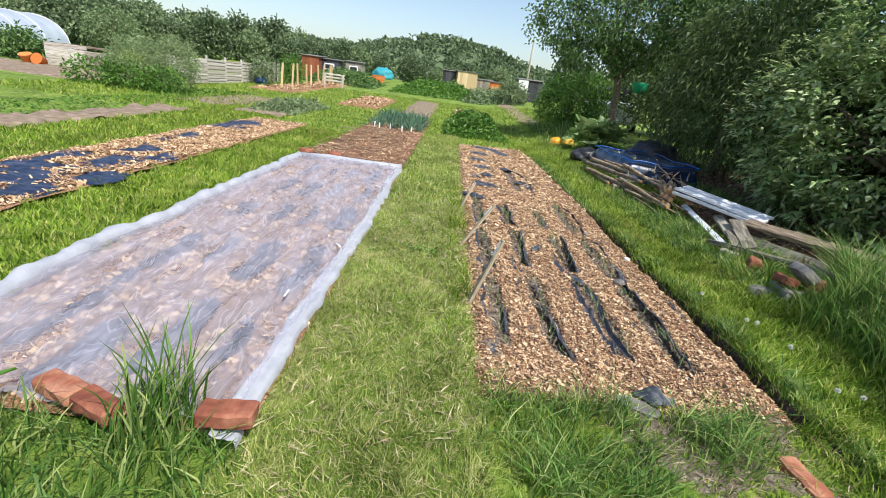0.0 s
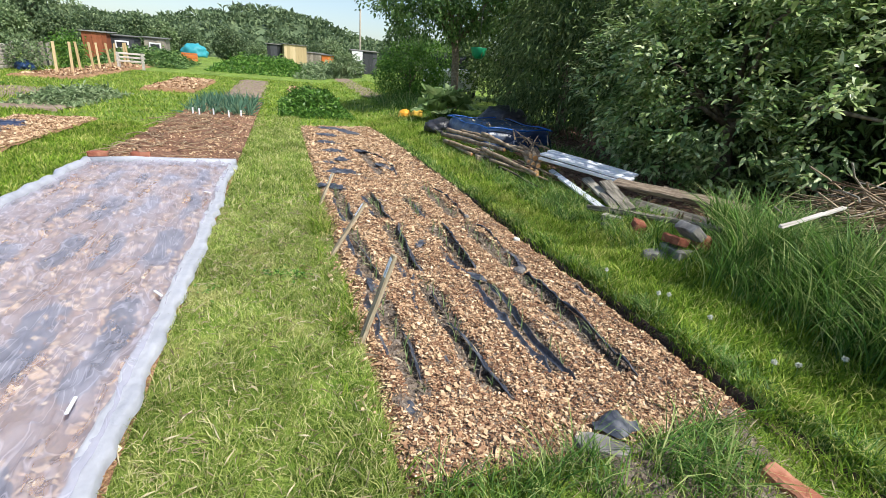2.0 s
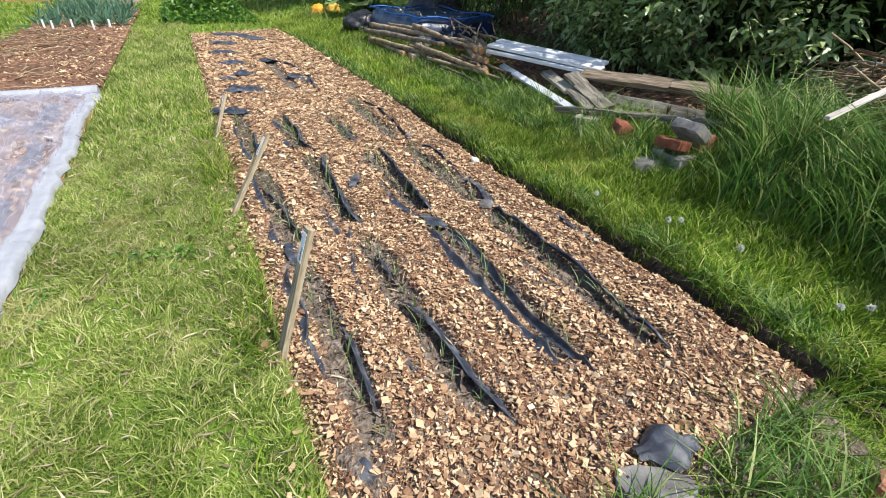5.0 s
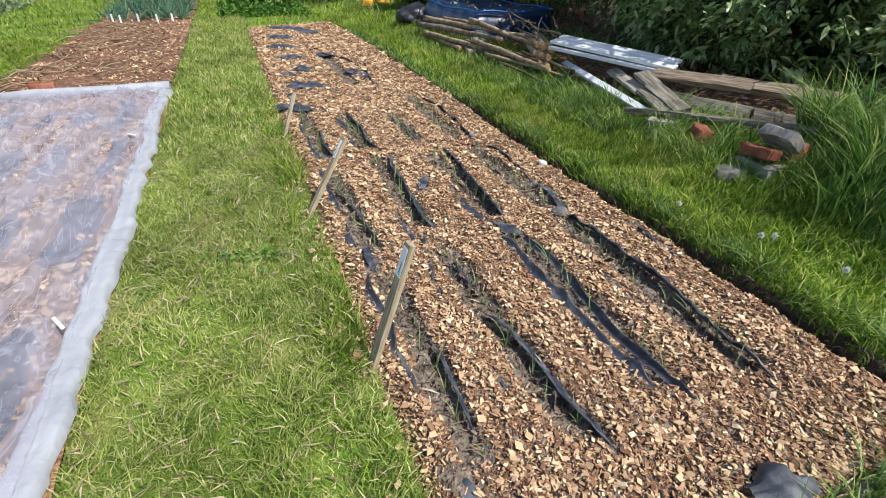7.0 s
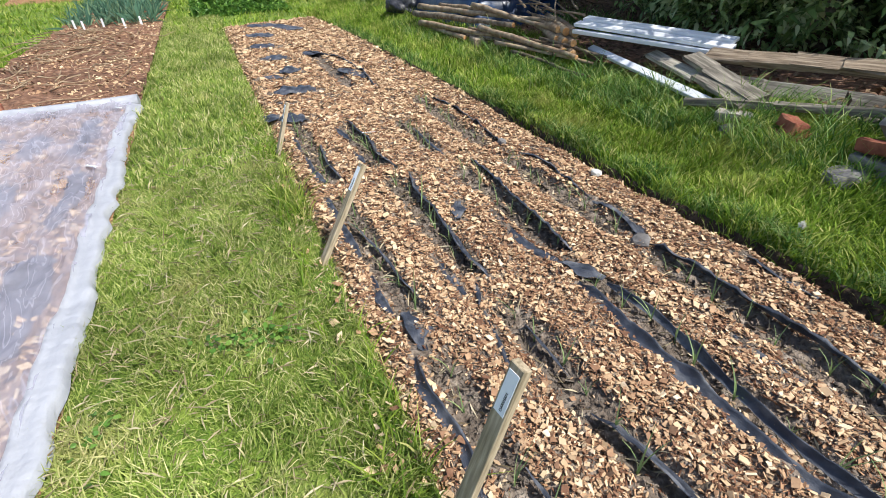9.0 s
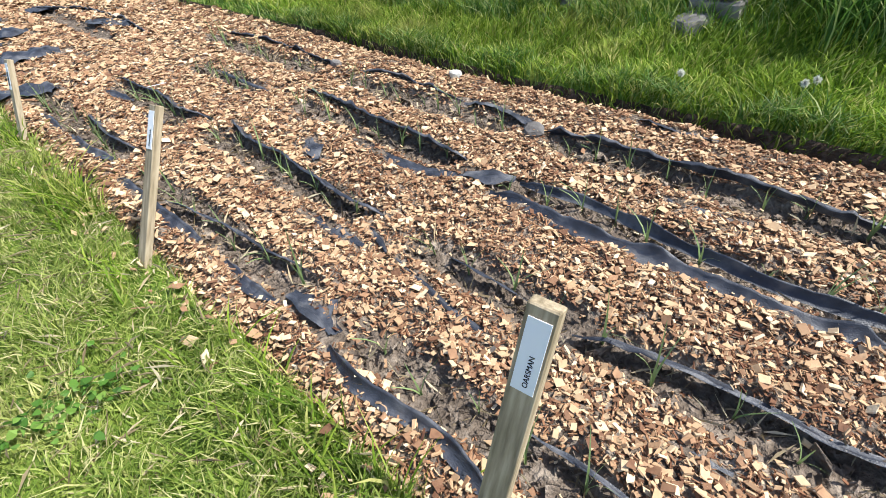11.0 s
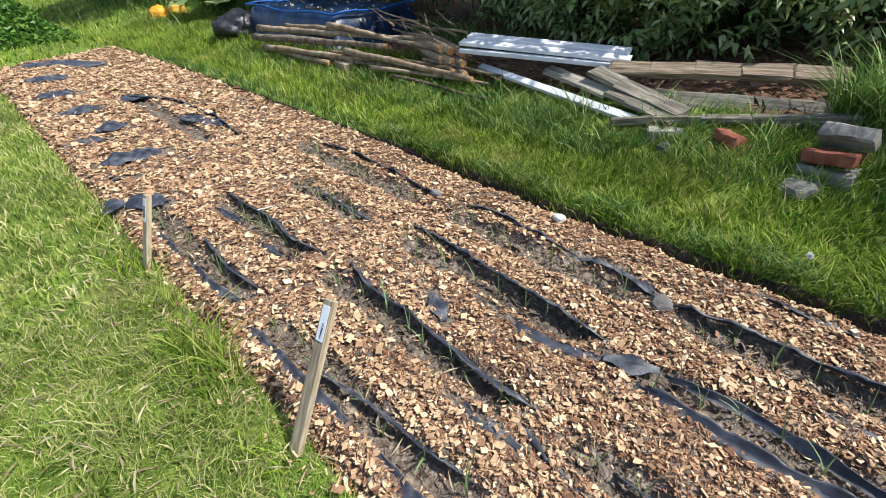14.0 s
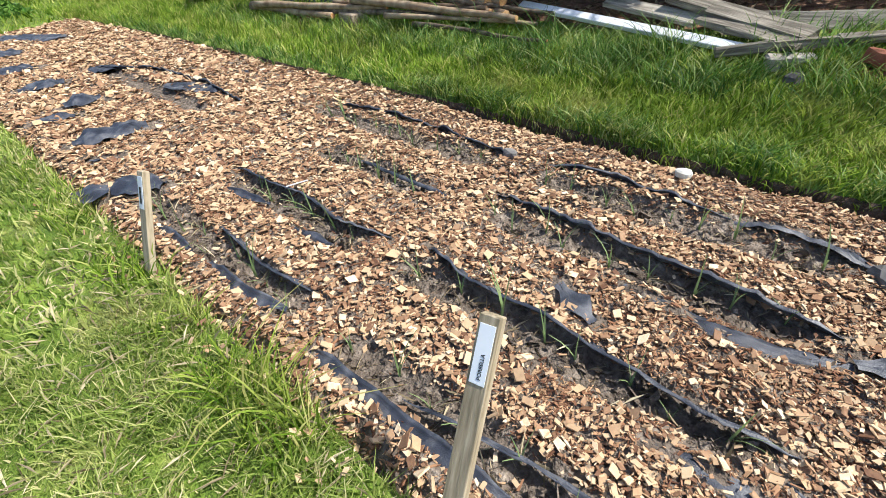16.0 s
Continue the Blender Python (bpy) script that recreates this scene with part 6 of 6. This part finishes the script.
def shed(label, at, size, wall, roof, rz=0, door=None, window=False, pitch=0.25):
    sx_, sy_, h = size
    ob = thing("garden_shed", label, "shed", at=at)
    ob.rotation_euler = (0, 0, radians(rz))
    n = max(4, int(sx_ / 0.3))
    for k in range(n):
        x = -sx_ / 2 + (k + 0.5) * sx_ / n
        part("board", box(sx_ / n - 0.012, 0.04, h, 0.005, 0.003, k, 1, (x, -sy_ / 2, h / 2)), wall, ob)
    part("wall", box(sx_ - 0.05, sy_ - 0.08, h - 0.04, 0.01, 0, 0, 1, (0, 0.03, h / 2 - 0.02)), wall, ob)
    bm = box(sx_ + 0.25, sy_ + 0.25, 0.06, 0.01, 0, 0, 1)
    for v in bm.verts:
        v.co.z += h + 0.05 + pitch * (0.5 - abs(v.co.x) / sx_) + 0.08 * v.co.y / sy_
    part("roof", bm, roof, ob)
    if door:
        part("door", box(0.75, 0.05, h * 0.82, 0.01, 0, 0, 1, (-sx_ * 0.15, -sy_ / 2 - 0.03, h * 0.42)), door, ob)
    if window:
        w_ = part("window", box(sx_ * 0.55, 0.06, h * 0.34, 0.01, 0, 0, 1, (0, -sy_ / 2 - 0.03, h * 0.62)), WHITE_PAINT, ob, "white painted window frame")
        part("pane", box(sx_ * 0.42, 0.02, h * 0.22, 0, 0, 0, 1, (0, -sy_ / 2 - 0.065, h * 0.62)), DARK_WOOD, w_)
    return ob


shed("red-brown board shed with a felt roof", (-12.8, 40.5, 0.5), (1.5, 2.0, 1.8), RED_WOOD, ROOF_FELT)
shed("dark shed with a white framed window", (-11.4, 41.5, 0.6), (1.6, 2.0, 1.6), DARK_WOOD, ROOF_FELT, 0, None, True)
shed("grey board shed between the plots", (-9.8, 44.0, 0.6), (1.5, 1.8, 1.7), WOOD_GREY, ROOF_FELT, 0, None, True)
shed("tan board shed with a flat roof", (1.0, 56.0, 0.8), (2.4, 2.2, 2.3), TAN_WOOD, ROOF_FELT, 12, None, False, 0.05)
shed("dark slatted shed beside the tan one", (-1.0, 56.5, 0.8), (1.4, 2.0, 2.2), DARK_WOOD, ROOF_FELT, 0, None, False, 0.05)
shed("grey roofed low shed in the distance", (3.2, 58.0, 0.8), (2.4, 2.0, 1.7), WOOD_GREY, ROOF_FELT)
shed("small orange wooden shed", (4.6, 54.5, 0.8), (1.3, 1.3, 1.55), ORANGE, ROOF_FELT)
ws = shed("black and white tall shed by the hedge", (6.2, 39.5, 0.4), (2.0, 1.6, 2.25), DARK_WOOD, ROOF_FELT, 0, None, False, 0.02)
part("white_panel", box(0.85, 0.05, 2.2, 0.01, 0, 0, 1, (-0.62, -0.86, 1.1)), WHITE_PAINT, ws, "white boarded end panel")
o = lump("covered_heap", "turquoise tarpaulin over a garden heap", "tarpaulin", (-8.0, 50.0, 1.4), (1.1, 0.9, 0.85), TURQ, 11)
o = thing("orange_crate", "orange wooden compost crate", "crate", at=(-8.1, 47.5, 0.55))
for k in range(5):
    part("slat", box(1.3, 0.05, 0.15, 0.01, 0.004, k, 1, (0, 0, 0.1 + k * 0.17)), ORANGE, o)
part("side", box(0.06, 0.9, 0.85, 0.01, 0.004, 7, 1, (-0.6, 0.45, 0.42)), ORANGE, o)
o = thing("white_table", "white garden table with clutter", "table", at=(-3.4, 44.5, 0.45))
part("tabletop", box(1.2, 0.7, 0.05, 0.01, 0, 0, 1, (0, 0, 0.75)), WHITE_PAINT, o)
for x in (-0.5, 0.5):
    part("leg", box(0.08, 0.6, 0.75, 0.01, 0, 0, 1, (x, 0, 0.37)), WHITE_PAINT, o)
o = thing("utility_pole", "thin wooden utility pole above the trees", "pole", at=(7.5, 50, 0.5))
part("shaft", tube([(0, 0, 0), (0, 0, 3), (0, 0, 6.4)], [0.12, 0.11, 0.09], 8), WOOD_GREY, o)
o = thing("parked_van", "pale vehicle glimpsed through the hedge", "vehicle", at=(7.6, 21.0, 0.4))
bm = box(1.8, 3.6, 1.0, 0.15, 0, 0, 1, (0, 0, 0.8))
part("body", bm, UPVC, o)
bm = box(1.6, 2.0, 0.7, 0.18, 0, 0, 1, (0, 0.2, 1.6))
part("cabin", bm, DARK_WOOD, o)
for x in (-0.8, 0.8):
    for y in (-1.1, 1.1):
        part("wheel", tube([(x - 0.1, y, 0.3), (x + 0.1, y, 0.3)], [0.32, 0.32], 14), BAG, o)

# polytunnel and yard on the far left
pt = thing("polytunnel", "clear polythene tunnel with hooped frame", "greenhouse", at=(-30.2, 24.0, 0.2))
aa = np.linspace(0, np.pi, 17)
yy = np.linspace(0, 8, 9)
V = np.array([[(2.6 * math.cos(a), y, 2.2 * math.sin(a) ** 0.8) for a in aa] for y in yy])
i = np.arange(8)[:, None] * 17 + np.arange(16)
part("cover", np_mesh("cover", V, np.stack([i, i + 1, i + 18, i + 17], -1).reshape(-1, 4), GLASS_FILM, True), GLASS_FILM, pt)
for y in yy[::2]:
    part("hoop", tube([(2.62 * math.cos(a), y, 2.22 * math.sin(a) ** 0.8) for a in aa], [0.025] * 17, 5), WHITE_PAINT, pt)
V = np.array([(2.55 * math.cos(a), 0.02, 2.15 * math.sin(a) ** 0.8) for a in aa])
bm = bmesh.new()
bm.faces.new([bm.verts.new(v) for v in V])
part("end_sheet", bm, GLASS_FILM, pt)
cw = thing("compost_bay", "grey-green board compost bay in the yard", "compost bay", at=(-17.6, 19.2, -0.05))
for k in range(6):
    part("board", box(1.9, 0.04, 0.16, 0.006, 0.005, k, 1, (-0.3, 0, 0.1 + 0.17 * k)), WOOD_FENCE, cw)
    part("board", box(1.1, 0.04, 0.14, 0.006, 0.005, k + 7, 1, (1.25, -0.2, 0.08 + 0.14 * k)), WOOD_GREY, cw)
part("lid", box(2.6, 1.4, 0.06, 0.01, 0.01, 3, 4, (0.2, 0.7, 1.0)), WOOD_BROWN, cw)
for q, (x, y) in enumerate([(-18.7, 18.0), (-18.2, 18.1)]):
    o = thing("plant_pot", "terracotta-orange plant pot tipped over", "plant pot", "yard pots", at=(x, y, 0.2))
    bm = tube([(0, 0, -0.2), (0, 0, 0.15), (0, 0, 0.2), (0, 0, 0.22)], [0.16, 0.22, 0.25, 0.25], 14)
    part("body", bm, ORANGE, o)
    o.rotation_euler = (radians(20 + 50 * q), 0, 0)
tree("fennel_clump", "feathery grey-green fennel bushes", "shrub", (-11.3, 13.9, 0), [(0, 0, 0.85, 0.8, 0.8, 0.75), (1.1, 0.3, 0.95, 0.75, 0.8, 0.85)], 8000, 0.16, 0.02, LEAF_FENNEL, (0.4, 0.03), 331, 4, 0.12)
tree("leafy_clump", "low bright green leafy clump before the fennel", "shrub", (-11.3, 13.1, 0), [(-1.0, 0, 0.35, 0.8, 0.5, 0.4), (0.2, 0, 0.35, 0.8, 0.5, 0.4), (1.4, 0.1, 0.35, 0.6, 0.5, 0.4)], 2000, 0.15, 0.07, LEAF_BRIGHT, (0.3, 0.03), 332, 3, 0.1)
tree("olive_tree", "small silvery tree in the yard", "tree", (-21.8, 28.0, 0.2), [(0, 0, 2.0, 1.3, 1.2, 1.1), (-0.5, 0.2, 1.6, 1.1, 1.0, 0.9)], 5000, 0.2, 0.07, LEAF_PALE, (1.2, 0.08), 333, 5)
tree("tunnel_shrub", "leafy shrubs in front of the polytunnel", "shrub", (-20.8, 20.3, 0), [(0, 0, 0.6, 0.9, 0.6, 0.6), (-1.8, 0.3, 0.6, 1.2, 0.6, 0.5)], 3500, 0.2, 0.1, LEAF_TREE, (0.4, 0.04), 334, 3)
tree("climber", "yellow-green climber among the support posts", "shrub", (-10.4, 27.5, 0.1), [(0, 0, 0.9, 0.45, 0.7, 0.75)], 1400, 0.17, 0.08, LEAF_BRIGHT, (0.5, 0.03), 335, 3)

# tree belt and wooded hill
belt = [tree("belt_tree", "tree in the belt behind the allotments", "tree", (-30, 60, 0.8),
             [(0, 0, 3.2, 2.4, 2.4, 2.0), (1.2, 0.5, 4.2, 1.8, 1.8, 1.6), (-1.4, 0, 2.6, 1.8, 1.8, 1.6), (0.2, 0, 1.4, 2.2, 2.0, 1.2)], 2600, 0.52, 0.3, m_, (1.6, 0.16), 340 + q, 5, 0.35, group="tree belt") for q, m_ in enumerate((LEAF_FAR, LEAF_FAR, LEAF_PALE))]
br = random.Random(77)
rowt = [(-54 + 2.9 * q + br.uniform(-0.8, 0.8), 57 + br.uniform(-5, 6) + 0.25 * q, br.uniform(0.95, 1.2) - 0.028 * q) for q in range(16)]
rowt += [(-34 + 3.4 * q, 44 + br.uniform(-2, 3), br.uniform(0.5, 0.75)) for q in range(7)]
rowt += [(-12 + 3.2 * q + br.uniform(-1, 1), 72 + br.uniform(-4, 6), br.uniform(0.45, 0.75)) for q in range(14)]
rowt += [(12 + 4 * q, 48 + br.uniform(-6, 8), br.uniform(0.7, 1.0)) for q in range(6)] + [(-40 + 4 * q, 36 + br.uniform(-2, 2), br.uniform(0.45, 0.7)) for q in range(4)]
for q, (x, y, s_) in enumerate(rowt):
    m = pose(x, y, gz(x, y), 0, 0, br.uniform(0, 360)) @ Matrix.Scale(s_, 4)
    if q < 3:
        belt[q].matrix_world = m
    else:
        copy_thing(belt[q % 3], m)


def hill_z(X, Y):
    prof = 13.5 * np.exp(-((X + 2) / 34.0) ** 2) + 9.0 * np.exp(-((X + 80) / 50.0) ** 2) + 5 * np.exp(-((X - 60) / 40.0) ** 2)
    return prof * smooth01(Y, 120, 185) + 0.4


thing("wooded_hill", "low wooded hill on the horizon", "hill", kind="structure", data=grid_mesh("wooded_hill", np.linspace(-260, 220, 80), np.linspace(115, 330, 30), hill_z, LEAF_FAR))
hr = np.random.default_rng(351)
HX, HY = hr.uniform(-170, 120, 1500), hr.uniform(118, 210, 1500)
blobs_c = np.stack([HX, HY, hill_z(HX, HY)], -1)
hd = hr.normal(0, 1, (1500, 26, 3))
hd[..., 2] = np.abs(hd[..., 2])
hd /= np.linalg.norm(hd, axis=-1)[..., None]
hs = hr.uniform(1.6, 3.0, (1500, 1, 1))
HC = (blobs_c[:, None] + hd * hs).reshape(-1, 3)
thing("far_woods", "continuous canopy of distant trees", "woodland", kind="stuff", data=np_mesh("far_woods", *leaves(HC, hd.reshape(-1, 3) + hr.normal(0, 0.8, HC.shape), 1.5, 1.0, 352), LEAF_FAR))

# ---- single wood chips that lie on top, nearest to the path ----
pr = np.random.default_rng(371)
shapes = chip_shapes(12, pr, 0.019)
quad = [(4, 5, 6, 7), (0, 1, 5, 4), (1, 2, 6, 5), (2, 3, 7, 6), (3, 0, 4, 7), (3, 2, 1, 0)]
chip_meshes = [np_mesh("wood_chip", shapes[q], np.array(quad), CHIP_PIECE) for q in range(12)]
made = 0
while made < 300:
    x, y = pr.uniform(0.02, 1.7), pr.uniform(-0.9, 2.2)
    X1, Y1 = np.array([x]), np.array([y])
    if slit(X1, Y1)[0] > 0.15 or near_flap(X1, Y1)[0] or bed_edge(X1, Y1)[0] < 0.02:
        continue
    o = new("wood_chip", chip_meshes[made % 12])
    o.parent = bed
    o.matrix_local = pose(x, y, float(bed_z(X1, Y1)[0]) + 0.018, pr.normal(0, 16), pr.normal(0, 16), pr.uniform(0, 360))
    made += 1
